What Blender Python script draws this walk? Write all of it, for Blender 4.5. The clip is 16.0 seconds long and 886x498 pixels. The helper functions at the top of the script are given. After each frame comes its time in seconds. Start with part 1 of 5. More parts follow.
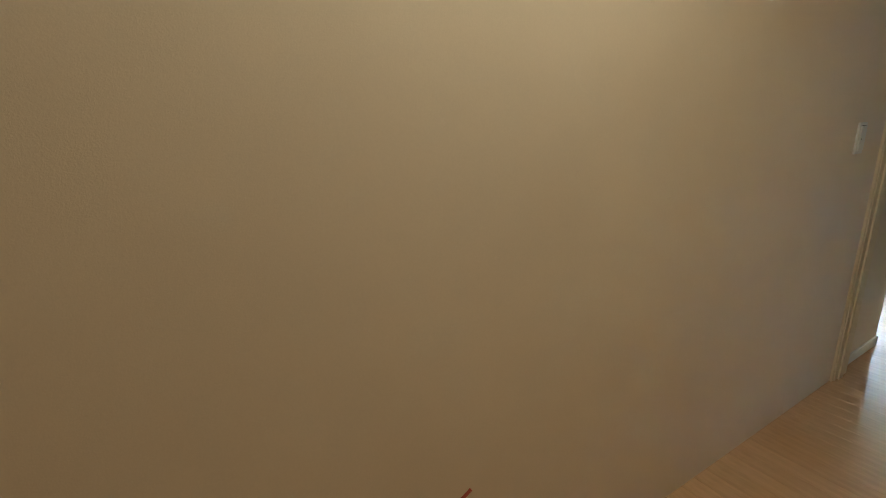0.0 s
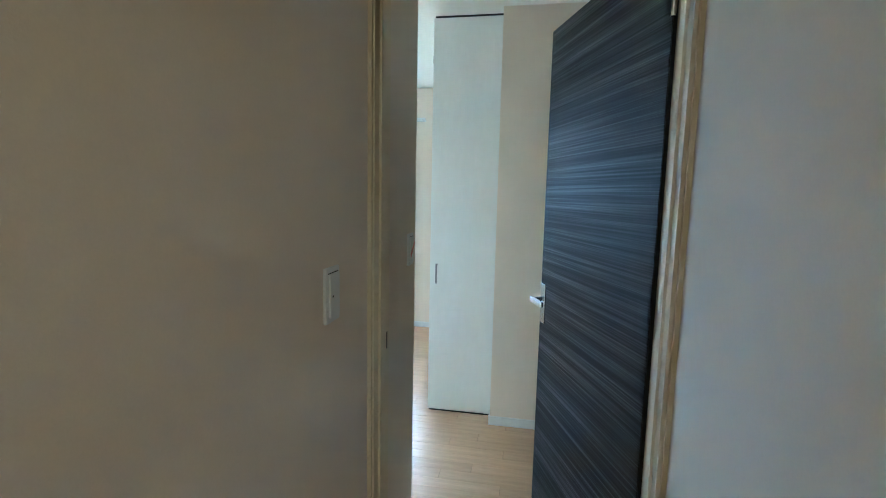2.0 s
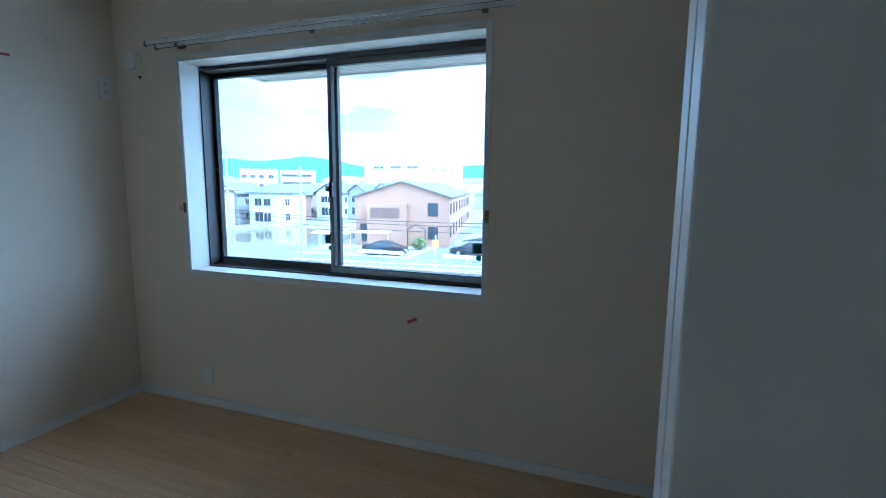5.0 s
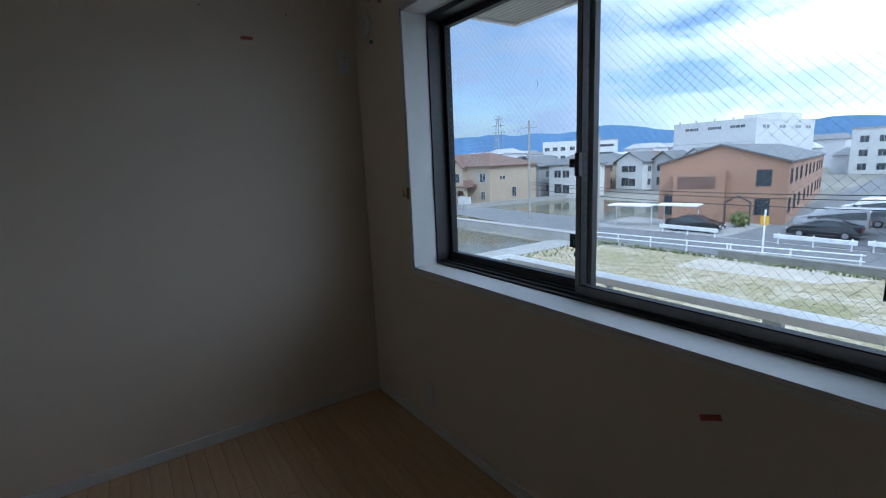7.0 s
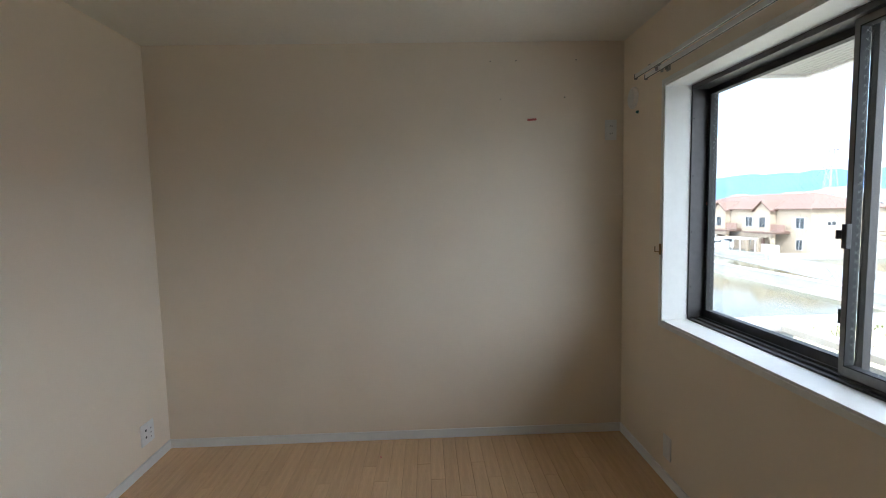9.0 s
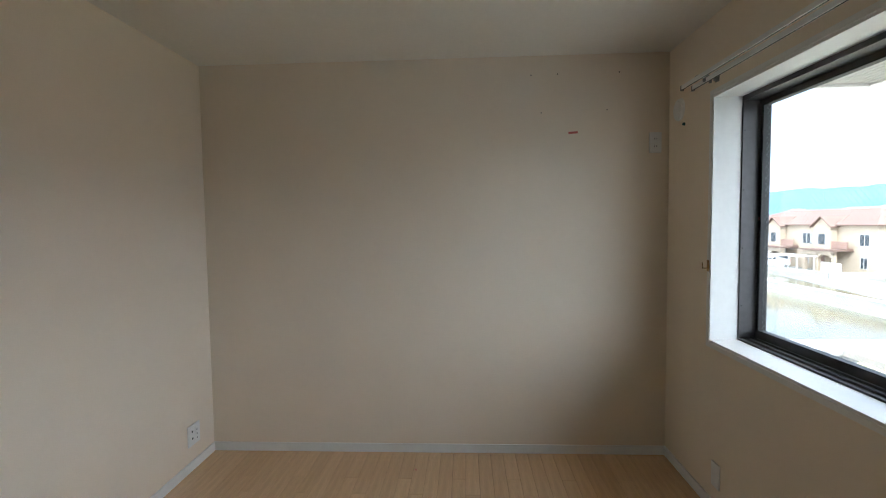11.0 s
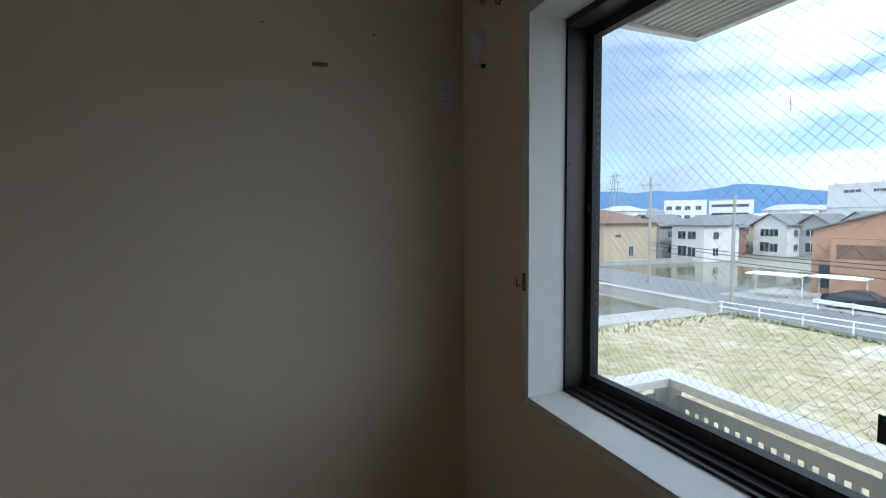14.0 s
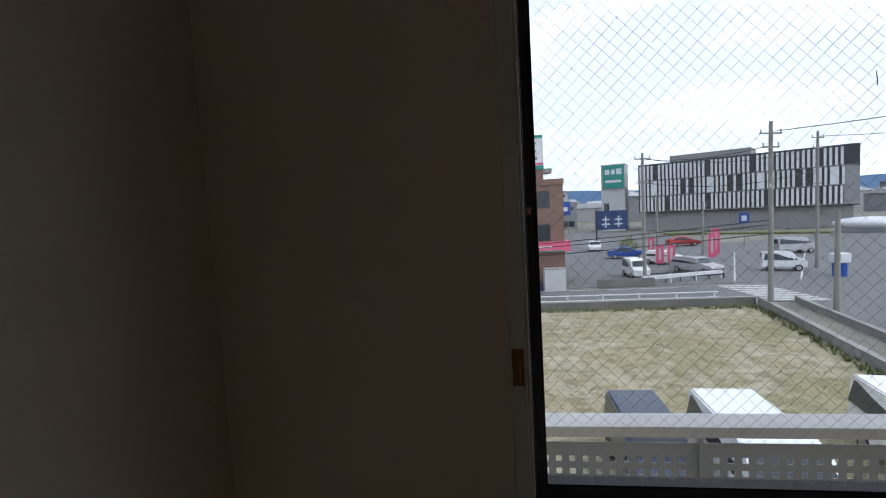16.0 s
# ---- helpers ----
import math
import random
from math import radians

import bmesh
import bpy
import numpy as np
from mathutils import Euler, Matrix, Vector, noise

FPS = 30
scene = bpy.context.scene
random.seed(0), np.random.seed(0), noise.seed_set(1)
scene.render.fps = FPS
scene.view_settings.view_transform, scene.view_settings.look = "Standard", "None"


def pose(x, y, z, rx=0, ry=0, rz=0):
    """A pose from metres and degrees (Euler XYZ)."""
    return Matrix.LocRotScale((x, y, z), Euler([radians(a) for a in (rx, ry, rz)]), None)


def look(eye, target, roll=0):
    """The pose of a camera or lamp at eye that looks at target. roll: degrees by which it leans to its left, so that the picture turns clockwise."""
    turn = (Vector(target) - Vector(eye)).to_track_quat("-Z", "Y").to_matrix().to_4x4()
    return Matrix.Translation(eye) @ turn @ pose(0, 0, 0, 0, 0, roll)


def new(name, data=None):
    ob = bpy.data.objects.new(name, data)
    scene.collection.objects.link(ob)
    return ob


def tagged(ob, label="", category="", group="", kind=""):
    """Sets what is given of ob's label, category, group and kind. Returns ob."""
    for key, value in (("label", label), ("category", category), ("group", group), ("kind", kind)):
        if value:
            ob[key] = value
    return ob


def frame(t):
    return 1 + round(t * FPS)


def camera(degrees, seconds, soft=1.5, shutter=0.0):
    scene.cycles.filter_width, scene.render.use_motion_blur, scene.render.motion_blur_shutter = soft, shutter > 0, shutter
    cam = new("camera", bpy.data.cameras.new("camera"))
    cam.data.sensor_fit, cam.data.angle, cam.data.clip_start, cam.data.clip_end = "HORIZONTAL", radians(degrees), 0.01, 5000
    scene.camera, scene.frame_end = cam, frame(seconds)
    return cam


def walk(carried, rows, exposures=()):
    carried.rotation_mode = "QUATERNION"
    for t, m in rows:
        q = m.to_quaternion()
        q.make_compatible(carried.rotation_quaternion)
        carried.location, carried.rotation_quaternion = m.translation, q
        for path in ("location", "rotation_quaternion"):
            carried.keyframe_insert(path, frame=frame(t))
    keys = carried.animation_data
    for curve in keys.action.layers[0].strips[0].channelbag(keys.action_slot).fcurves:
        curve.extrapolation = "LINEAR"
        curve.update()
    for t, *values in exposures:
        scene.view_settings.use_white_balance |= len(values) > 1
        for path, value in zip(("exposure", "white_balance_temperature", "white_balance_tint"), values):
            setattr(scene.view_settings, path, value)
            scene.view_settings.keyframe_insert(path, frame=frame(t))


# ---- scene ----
cam = camera(87.4, 16.0, soft=1.0)
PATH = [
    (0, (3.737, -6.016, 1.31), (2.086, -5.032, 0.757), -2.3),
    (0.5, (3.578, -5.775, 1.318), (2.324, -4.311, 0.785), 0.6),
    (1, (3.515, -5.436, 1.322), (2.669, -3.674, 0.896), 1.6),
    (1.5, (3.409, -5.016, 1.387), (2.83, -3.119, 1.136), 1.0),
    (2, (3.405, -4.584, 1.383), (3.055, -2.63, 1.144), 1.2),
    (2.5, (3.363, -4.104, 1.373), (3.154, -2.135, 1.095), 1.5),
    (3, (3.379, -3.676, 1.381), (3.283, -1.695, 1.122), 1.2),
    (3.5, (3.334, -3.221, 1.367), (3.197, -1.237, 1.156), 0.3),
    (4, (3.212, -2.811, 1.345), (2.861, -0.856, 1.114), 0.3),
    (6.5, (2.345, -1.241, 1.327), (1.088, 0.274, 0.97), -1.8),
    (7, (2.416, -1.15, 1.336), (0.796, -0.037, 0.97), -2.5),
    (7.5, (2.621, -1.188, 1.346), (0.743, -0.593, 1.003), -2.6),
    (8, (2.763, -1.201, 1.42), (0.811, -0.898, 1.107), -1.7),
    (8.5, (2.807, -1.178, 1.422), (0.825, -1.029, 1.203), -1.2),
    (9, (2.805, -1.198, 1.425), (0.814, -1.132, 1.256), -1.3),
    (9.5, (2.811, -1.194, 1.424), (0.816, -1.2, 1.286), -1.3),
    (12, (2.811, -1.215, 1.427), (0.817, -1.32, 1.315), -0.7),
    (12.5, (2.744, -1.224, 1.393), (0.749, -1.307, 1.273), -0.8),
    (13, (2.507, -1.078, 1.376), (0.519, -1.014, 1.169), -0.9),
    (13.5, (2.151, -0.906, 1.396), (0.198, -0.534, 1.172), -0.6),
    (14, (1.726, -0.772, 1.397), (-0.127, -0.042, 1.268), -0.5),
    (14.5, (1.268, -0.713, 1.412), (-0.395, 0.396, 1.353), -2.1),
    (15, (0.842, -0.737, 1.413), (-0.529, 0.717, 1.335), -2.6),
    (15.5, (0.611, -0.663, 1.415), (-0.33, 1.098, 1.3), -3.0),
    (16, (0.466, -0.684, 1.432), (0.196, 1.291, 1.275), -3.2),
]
EXPOSURES = [
    (0.0, 4.1, 5050, 2), (0.5, 3.88, 4800, 1), (1.0, 3.9, 4500, -3), (2.0, 3.92, 4200, -4), (3.0, 3.65, 4000, -2), (3.5, 3.5, 3900, -1), (4.2, 2.4, 3750, -2),
    (6.3, -0.4, 5100, 11), (7.0, -0.65, 5100, 11), (8.0, 0.6, 5750, 12), (8.6, 1.0, 5900, 12), (9.5, 1.25, 5900, 12), (12.5, 1.25, 5850, 9),
    (13.5, 0.48, 5500, 8), (14.2, -0.55, 5750, 10), (15.0, -1.3, 5800, 14), (16.0, -1.3, 6050, 17),
]
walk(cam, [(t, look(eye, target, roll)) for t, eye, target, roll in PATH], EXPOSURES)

# ---- world, sun, lamps ----
world = bpy.data.worlds.new("world")
scene.world = world
world.use_nodes = True
wn, wl = world.node_tree.nodes, world.node_tree.links
SUN_EL, SUN_AZ = radians(48), radians(110)   # azimuth from +Y towards +X
sky = wn.new("ShaderNodeTexSky")
sky.sky_type = "NISHITA"
sky.sun_disc = False
sky.sun_elevation = SUN_EL
sky.sun_rotation = SUN_AZ
sky.air_density, sky.dust_density = 1.0, 1.5
co = wn.new("ShaderNodeTexCoord")
mp = wn.new("ShaderNodeMapping")
mp.inputs["Scale"].default_value = (1.6, 1.6, 5.5)
cn = wn.new("ShaderNodeTexNoise")
cn.inputs["Scale"].default_value = 2.2
cn.inputs["Detail"].default_value = 8
cn.inputs["Roughness"].default_value = 0.58
cr = wn.new("ShaderNodeValToRGB")
cr.color_ramp.elements[0].position, cr.color_ramp.elements[1].position = 0.38, 0.57
cr.color_ramp.elements[0].color = (0.06, 0.06, 0.06, 1)
boost = wn.new("ShaderNodeVectorMath")
boost.operation = "SCALE"
boost.inputs["Scale"].default_value = 1.7
cm = wn.new("ShaderNodeMixRGB")
# cloud brightness falls off away from the sun
toward = wn.new("ShaderNodeVectorMath")
toward.operation = "DOT_PRODUCT"
toward.inputs[1].default_value = (math.sin(SUN_AZ), math.cos(SUN_AZ), 0)
cloud = wn.new("ShaderNodeValToRGB")
cloud.color_ramp.interpolation = "EASE"
cloud.color_ramp.elements[0].position, cloud.color_ramp.elements[1].position = 0.04, 0.24
cloud.color_ramp.elements[0].color = (0.23, 0.26, 0.31, 1)
half_turn = wn.new("ShaderNodeMath")
half_turn.operation = "MULTIPLY_ADD"
half_turn.inputs[1].default_value, half_turn.inputs[2].default_value = 0.5, 0.5
glare = wn.new("ShaderNodeVectorMath")
glare.operation = "MULTIPLY"
glare.inputs[1].default_value = (25, 26, 27.5)
wl.new(co.outputs["Generated"], toward.inputs[0])
wl.new(toward.outputs["Value"], half_turn.inputs[0])
wl.new(half_turn.outputs[0], cloud.inputs["Fac"])
wl.new(cloud.outputs["Color"], glare.inputs[0])
wl.new(glare.outputs[0], cm.inputs[2])
wl.new(co.outputs["Generated"], mp.inputs["Vector"])
wl.new(mp.outputs["Vector"], cn.inputs["Vector"])
wl.new(cn.outputs["Fac"], cr.inputs["Fac"])
veil = wn.new("ShaderNodeMapRange")   # the cloud cover closes towards the sun
veil.inputs["From Min"].default_value, veil.inputs["From Max"].default_value = 0.13, 0.30
veil.inputs["To Min"].default_value, veil.inputs["To Max"].default_value = 0.05, 0.72
cover = wn.new("ShaderNodeMath")
cover.operation = "MAXIMUM"
wl.new(half_turn.outputs[0], veil.inputs["Value"])
wl.new(veil.outputs["Result"], cover.inputs[0])
wl.new(cr.outputs["Color"], cover.inputs[1])
wl.new(cover.outputs[0], cm.inputs["Fac"])
wl.new(sky.outputs["Color"], boost.inputs[0])
wl.new(boost.outputs[0], cm.inputs[1])
wl.new(cm.outputs["Color"], wn["Background"].inputs["Color"])
wn["Background"].inputs["Strength"].default_value = 0.15

sun = new("sun", bpy.data.lights.new("sun", "SUN"))
sun.data.energy, sun.data.angle, sun.data.color = 3.5, radians(9), (1.0, 0.95, 0.88)
sun.matrix_world = look((math.sin(SUN_AZ) * math.cos(SUN_EL), math.cos(SUN_AZ) * math.cos(SUN_EL), math.sin(SUN_EL)), (0, 0, 0))

hall_lamp = new("hall_lamp", bpy.data.lights.new("hall_lamp", "AREA"))
hall_lamp.data.shape, hall_lamp.data.size = "DISK", 0.09
hall_lamp.data.energy, hall_lamp.data.color = 0.47, (1.0, 0.79, 0.46)
hall_lamp.matrix_world = look((3.39, -5.40, 2.385), (3.39, -5.40, 0))


# ---- materials ----
def material(name, color, rough=0.6, metal=0.0, vary=0.08, scale=6.0, bump=0.0, bump_scale=200.0, per_object=0.0,
             per_island=0.0, stretch=(1, 1, 1), fine=40.0):
    m = bpy.data.materials.new(name)
    m.use_nodes = True
    n, l = m.node_tree.nodes, m.node_tree.links
    b = n["Principled BSDF"]
    b.inputs["Roughness"].default_value, b.inputs["Metallic"].default_value = rough, metal
    tc, ma = n.new("ShaderNodeTexCoord"), n.new("ShaderNodeMapping")
    ma.inputs["Scale"].default_value = stretch
    l.new(tc.outputs["Object"], ma.inputs["Vector"])
    vals = []
    for s, k in ((scale, 0.7), (fine, 0.5)):
        t = n.new("ShaderNodeTexNoise")
        t.inputs["Scale"].default_value, t.inputs["Detail"].default_value = s, 4
        l.new(ma.outputs["Vector"], t.inputs["Vector"])
        r = n.new("ShaderNodeMapRange")
        r.inputs["From Min"].default_value, r.inputs["From Max"].default_value = 0.3, 0.7
        r.inputs["To Min"].default_value, r.inputs["To Max"].default_value = 1 - vary * k, 1 + vary * k
        l.new(t.outputs["Fac"], r.inputs["Value"])
        vals.append(r.outputs["Result"])
    for amount, node, out in ((per_object, "ShaderNodeObjectInfo", "Random"), (per_island, "ShaderNodeNewGeometry", "Random Per Island")):
        if amount:
            i, r = n.new(node), n.new("ShaderNodeMapRange")
            r.inputs["To Min"].default_value, r.inputs["To Max"].default_value = 1 - amount, 1 + amount
            l.new(i.outputs[out], r.inputs["Value"])
            vals.append(r.outputs["Result"])
    last = vals[0]
    for v in vals[1:]:
        x = n.new("ShaderNodeMath")
        x.operation = "MULTIPLY"
        l.new(last, x.inputs[0])
        l.new(v, x.inputs[1])
        last = x.outputs[0]
    mul = n.new("ShaderNodeVectorMath")
    mul.operation = "SCALE"
    mul.inputs[0].default_value = color
    l.new(last, mul.inputs["Scale"])
    l.new(mul.outputs[0], b.inputs["Base Color"])
    if bump:
        t, bp = n.new("ShaderNodeTexNoise"), n.new("ShaderNodeBump")
        t.inputs["Scale"].default_value, t.inputs["Detail"].default_value = bump_scale, 3
        bp.inputs["Strength"].default_value, bp.inputs["Distance"].default_value = bump, 0.002
        l.new(ma.outputs["Vector"], t.inputs["Vector"])
        l.new(t.outputs["Fac"], bp.inputs["Height"])
        l.new(bp.outputs["Normal"], b.inputs["Normal"])
    return m


M_WALL = material("wallpaper", (0.83, 0.725, 0.59), 0.78, vary=0.03, scale=2.5, bump=0.16, bump_scale=420, fine=260)
M_CEIL = material("ceiling_paper", (0.83, 0.79, 0.71), 0.85, vary=0.03, scale=2, bump=0.3, bump_scale=260)
M_TRIM = material("white_trim", (0.80, 0.79, 0.76), 0.45, vary=0.03, scale=9)
M_CASE = material("cream_casing", (0.80, 0.69, 0.49), 0.6, vary=0.03, scale=9)
M_PANEL = material("white_panel", (0.85, 0.84, 0.79), 0.38, vary=0.02, scale=5, stretch=(1, 1, 0.2))
M_PLANK = material("maple_plank", (0.65, 0.435, 0.255), 0.23, vary=0.12, scale=3, per_object=0.05, stretch=(1, 14, 1), fine=22)
M_JOINT = material("floor_joint", (0.16, 0.09, 0.045), 0.7, vary=0.2)
M_ALU = material("bronze_aluminium", (0.075, 0.070, 0.070), 0.45, 0.4, vary=0.1, scale=30)
M_ALU_GREY = material("grey_aluminium", (0.24, 0.235, 0.23), 0.45, 0.4, vary=0.1, scale=30)
M_GASKET = material("black_gasket", (0.012, 0.012, 0.012), 0.6, vary=0.1)
M_WIRE = material("glass_wire", (0.30, 0.30, 0.30), 0.5, 0.7, vary=0.1)
M_CHROME = material("satin_chrome", (0.62, 0.61, 0.59), 0.22, 1.0, vary=0.06, scale=60)
M_BRASS = material("worn_brass", (0.26, 0.16, 0.06), 0.5, 1.0, vary=0.2, scale=80)
M_PLASTIC = material("white_plastic", (0.80, 0.79, 0.76), 0.35, vary=0.02, scale=20)
M_DARK = material("dark_slot", (0.015, 0.015, 0.015), 0.7, vary=0.1)
M_RED = material("red_tape", (0.52, 0.12, 0.10), 0.6, vary=0.15, scale=90)
M_TEAL = material("teal_plastic", (0.05, 0.16, 0.17), 0.5, vary=0.1)
M_GREEN = material("sticker_green", (0.03, 0.30, 0.12), 0.5, vary=0.06)
M_STICK = material("sticker_dark", (0.012, 0.03, 0.028), 0.5, vary=0.1)


def wood_black():
    """Dark ebony veneer: horizontal streaks of several widths."""
    m = material("ebony_veneer", (0.02, 0.02, 0.02), 0.29)
    m.node_tree.nodes["Principled BSDF"].inputs["Specular IOR Level"].default_value = 0.20
    n, l = m.node_tree.nodes, m.node_tree.links
    b = n["Principled BSDF"]
    tc = n.new("ShaderNodeTexCoord")
    streak = []
    for sx, sz, det in ((0.7, 34, 6), (1.3, 190, 5)):
        ma, t = n.new("ShaderNodeMapping"), n.new("ShaderNodeTexNoise")
        ma.inputs["Scale"].default_value = (sx, sx, sz)
        t.inputs["Scale"].default_value, t.inputs["Detail"].default_value = 1.0, det
        t.inputs["Distortion"].default_value = 0.25
        l.new(tc.outputs["Object"], ma.inputs["Vector"])
        l.new(ma.outputs["Vector"], t.inputs["Vector"])
        streak.append(t.outputs["Fac"])
    mx = n.new("ShaderNodeMath")
    mx.operation = "MULTIPLY"
    l.new(streak[0], mx.inputs[0])
    l.new(streak[1], mx.inputs[1])
    ramp = n.new("ShaderNodeValToRGB")
    e = ramp.color_ramp.elements
    e[0].position, e[0].color = 0.17, (0.005, 0.0045, 0.005, 1)
    e[1].position, e[1].color = 0.42, (0.048, 0.042, 0.042, 1)
    mid = e.new(0.27)
    mid.color = (0.013, 0.0115, 0.0125, 1)
    l.new(mx.outputs[0], ramp.inputs["Fac"])
    l.new(ramp.outputs["Color"], b.inputs["Base Color"])
    sheen = n.new("ShaderNodeMapRange")   # the pale streaks are smoother than the pores
    sheen.inputs["From Min"].default_value, sheen.inputs["From Max"].default_value = 0.18, 0.36
    sheen.inputs["To Min"].default_value, sheen.inputs["To Max"].default_value = 0.58, 0.32
    l.new(mx.outputs[0], sheen.inputs["Value"])
    l.new(sheen.outputs["Result"], b.inputs["Roughness"])
    bp = n.new("ShaderNodeBump")
    bp.inputs["Strength"].default_value, bp.inputs["Distance"].default_value = 1.0, 0.0022
    l.new(mx.outputs[0], bp.inputs["Height"])
    l.new(bp.outputs["Normal"], b.inputs["Normal"])
    return m


M_EBONY = wood_black()


def glass_material(name, tint, rough=0.0):
    m = bpy.data.materials.new(name)
    m.use_nodes = True
    n, l = m.node_tree.nodes, m.node_tree.links
    n.remove(n["Principled BSDF"])
    tr, gl, mixs, fr = n.new("ShaderNodeBsdfTransparent"), n.new("ShaderNodeBsdfGlossy"), n.new("ShaderNodeMixShader"), n.new("ShaderNodeLayerWeight")
    tr.inputs["Color"].default_value = (*tint, 1)
    gl.inputs["Roughness"].default_value = rough
    fr.inputs["Blend"].default_value = 0.5
    pw, sc = n.new("ShaderNodeMath"), n.new("ShaderNodeMath")
    pw.operation, sc.operation = "POWER", "MULTIPLY_ADD"
    pw.inputs[1].default_value, sc.inputs[1].default_value, sc.inputs[2].default_value = 4.0, 0.5, 0.03
    l.new(fr.outputs["Facing"], pw.inputs[0])
    l.new(pw.outputs[0], sc.inputs[0])
    l.new(sc.outputs[0], mixs.inputs[0])
    l.new(tr.outputs[0], mixs.inputs[1])
    l.new(gl.outputs[0], mixs.inputs[2])
    l.new(mixs.outputs[0], n["Material Output"].inputs["Surface"])
    return m


M_GLASS = glass_material("window_glass", (0.93, 0.96, 0.95))


# ---- mesh helpers ----
def box(bm, x0, y0, z0, x1, y1, z1, bevel=0.0, mat=None):
    r = bmesh.ops.create_cube(bm, size=1)
    vs = r["verts"]
    for v in vs:
        v.co = Vector((x0 + (v.co.x + 0.5) * (x1 - x0), y0 + (v.co.y + 0.5) * (y1 - y0), z0 + (v.co.z + 0.5) * (z1 - z0)))
    if bevel:
        es = list({e for v in vs for e in v.link_edges})
        bmesh.ops.bevel(bm, geom=es, offset=bevel, segments=2, affect="EDGES", profile=0.6)
    return bm


def boxes(*dims, bevel=0.0):
    bm = bmesh.new()
    for d in dims:
        box(bm, *d, bevel=bevel)
    return bm


def rod(bm, a, b, r, seg=10, r2=None):
    a, b = Vector(a), Vector(b)
    q = (b - a).to_track_quat("Z", "Y").to_matrix().to_4x4()
    m = Matrix.Translation((a + b) / 2) @ q
    bmesh.ops.create_cone(bm, cap_ends=True, segments=seg, radius1=r, radius2=r if r2 is None else r2, depth=(b - a).length, matrix=m)
    return bm


def finish(name, bm, mat, smooth=False):
    me = bpy.data.meshes.new(name)
    bmesh.ops.recalc_face_normals(bm, faces=bm.faces)
    bm.to_mesh(me)
    bm.free()
    me.materials.append(mat)
    if smooth:
        for p in me.polygons:
            p.use_smooth = True
    return me


def part(name, bm, mat, parent, label="", smooth=False):
    ob = new(name, finish(name, bm, mat, smooth))
    ob.parent = parent
    if label:
        tagged(ob, label)
    return ob


def thing(name, label, category, m=None, group="", kind=""):
    ob = new(name)
    ob.empty_display_size = 0.1
    if m is not None:
        ob.matrix_world = m
    return tagged(ob, label, category, group, kind)


def structure(name, bm, mat, label):
    return tagged(new(name, finish(name, bm, mat)), label, name.split("_")[0], kind="structure")


# ---- plan ----
H = 2.40            # ceiling
BACK = -2.813       # back wall of the room
XC = 3.235          # closet front
XL, XR = 2.975, 3.81   # passage walls
CL, CR = 2.994, 3.775   # corridor walls before the door
WX0, WX1, WZ0, WZ1 = 0.488, 2.262, 0.822, 2.022   # window opening
YD0, YD1 = -3.41, -3.27   # door frame
STRIP = -1.91

structure("wall_west", boxes((-0.15, BACK - 0.12, -0.02, 0, 0.26, H + 0.1)), M_WALL, "cream wallpapered bedroom wall with faint texture")
structure("wall_north", boxes(
    (0, 0, -0.02, WX0, 0.26, H + 0.1), (WX1, 0, -0.02, 4.75, 0.26, H + 0.1),
    (WX0, 0, -0.02, WX1, 0.26, WZ0), (WX0, 0, WZ1, WX1, 0.26, H + 0.1)), M_WALL, "cream wallpapered wall around the wide window")
structure("wall_south", boxes((0, BACK - 0.12, -0.02, XL - 0.12, BACK, H + 0.1), (XL - 0.12, YD1, -0.02, XL, BACK, H + 0.1)), M_WALL,
          "cream wallpapered back wall turning into the entry passage")
structure("wall_corridor_west", boxes((XL - 0.12, -7.6, -0.02, CL, YD0, H + 0.1)), M_WALL, "cream wallpapered corridor wall beside the doorway")
structure("wall_corridor_east", boxes((CR, -5.15, -0.02, XR + 0.12, YD0, H + 0.1), (XR, YD1, -0.02, XR + 0.12, STRIP, H + 0.1)), M_WALL,
          "cream wallpapered corridor wall by the door hinges")
structure("wall_hall_east", boxes((4.63, -7.6, -0.02, 4.75, 0, H + 0.1), (XR + 0.12, -5.15, -0.02, 4.63, -5.03, H + 0.1)), M_WALL, "plain cream wall closing the hall")
structure("wall_hall_south", boxes((XL - 0.12, -7.72, -0.02, 4.75, -7.6, H + 0.1)), M_WALL, "plain cream wall at the end of the hall")
structure("wall_closet_end", boxes((XC, STRIP, -0.02, 4.63, STRIP + 0.075, H + 0.1)), M_WALL, "narrow cream wall beside the closet")
structure("wall_lintel", boxes((XL - 0.12, YD0, 2.085, XR + 0.12, YD1, H + 0.1), (XL - 0.12, YD0, -0.02, XL, YD1, 2.085), (XR, YD0, -0.02, XR + 0.12, YD1, 2.085)), M_WALL,
          "cream wall over and beside the doorway")
structure("ceiling", boxes((-0.15, -7.72, H, 4.75, 0.0, H + 0.12)), M_CEIL, "white papered ceiling")
floor = structure("floor", boxes((0, -7.6, -0.10, 4.63, 0, -0.012)), M_JOINT, "light maple strip floor with fine joints")


def baseboard(name, *segs):
    bm = bmesh.new()
    for x0, y0, x1, y1 in segs:
        box(bm, x0, y0, 0, x1, y1, 0.055, bevel=0.002)
    structure(name, bm, M_TRIM, "low white skirting board along the wall")


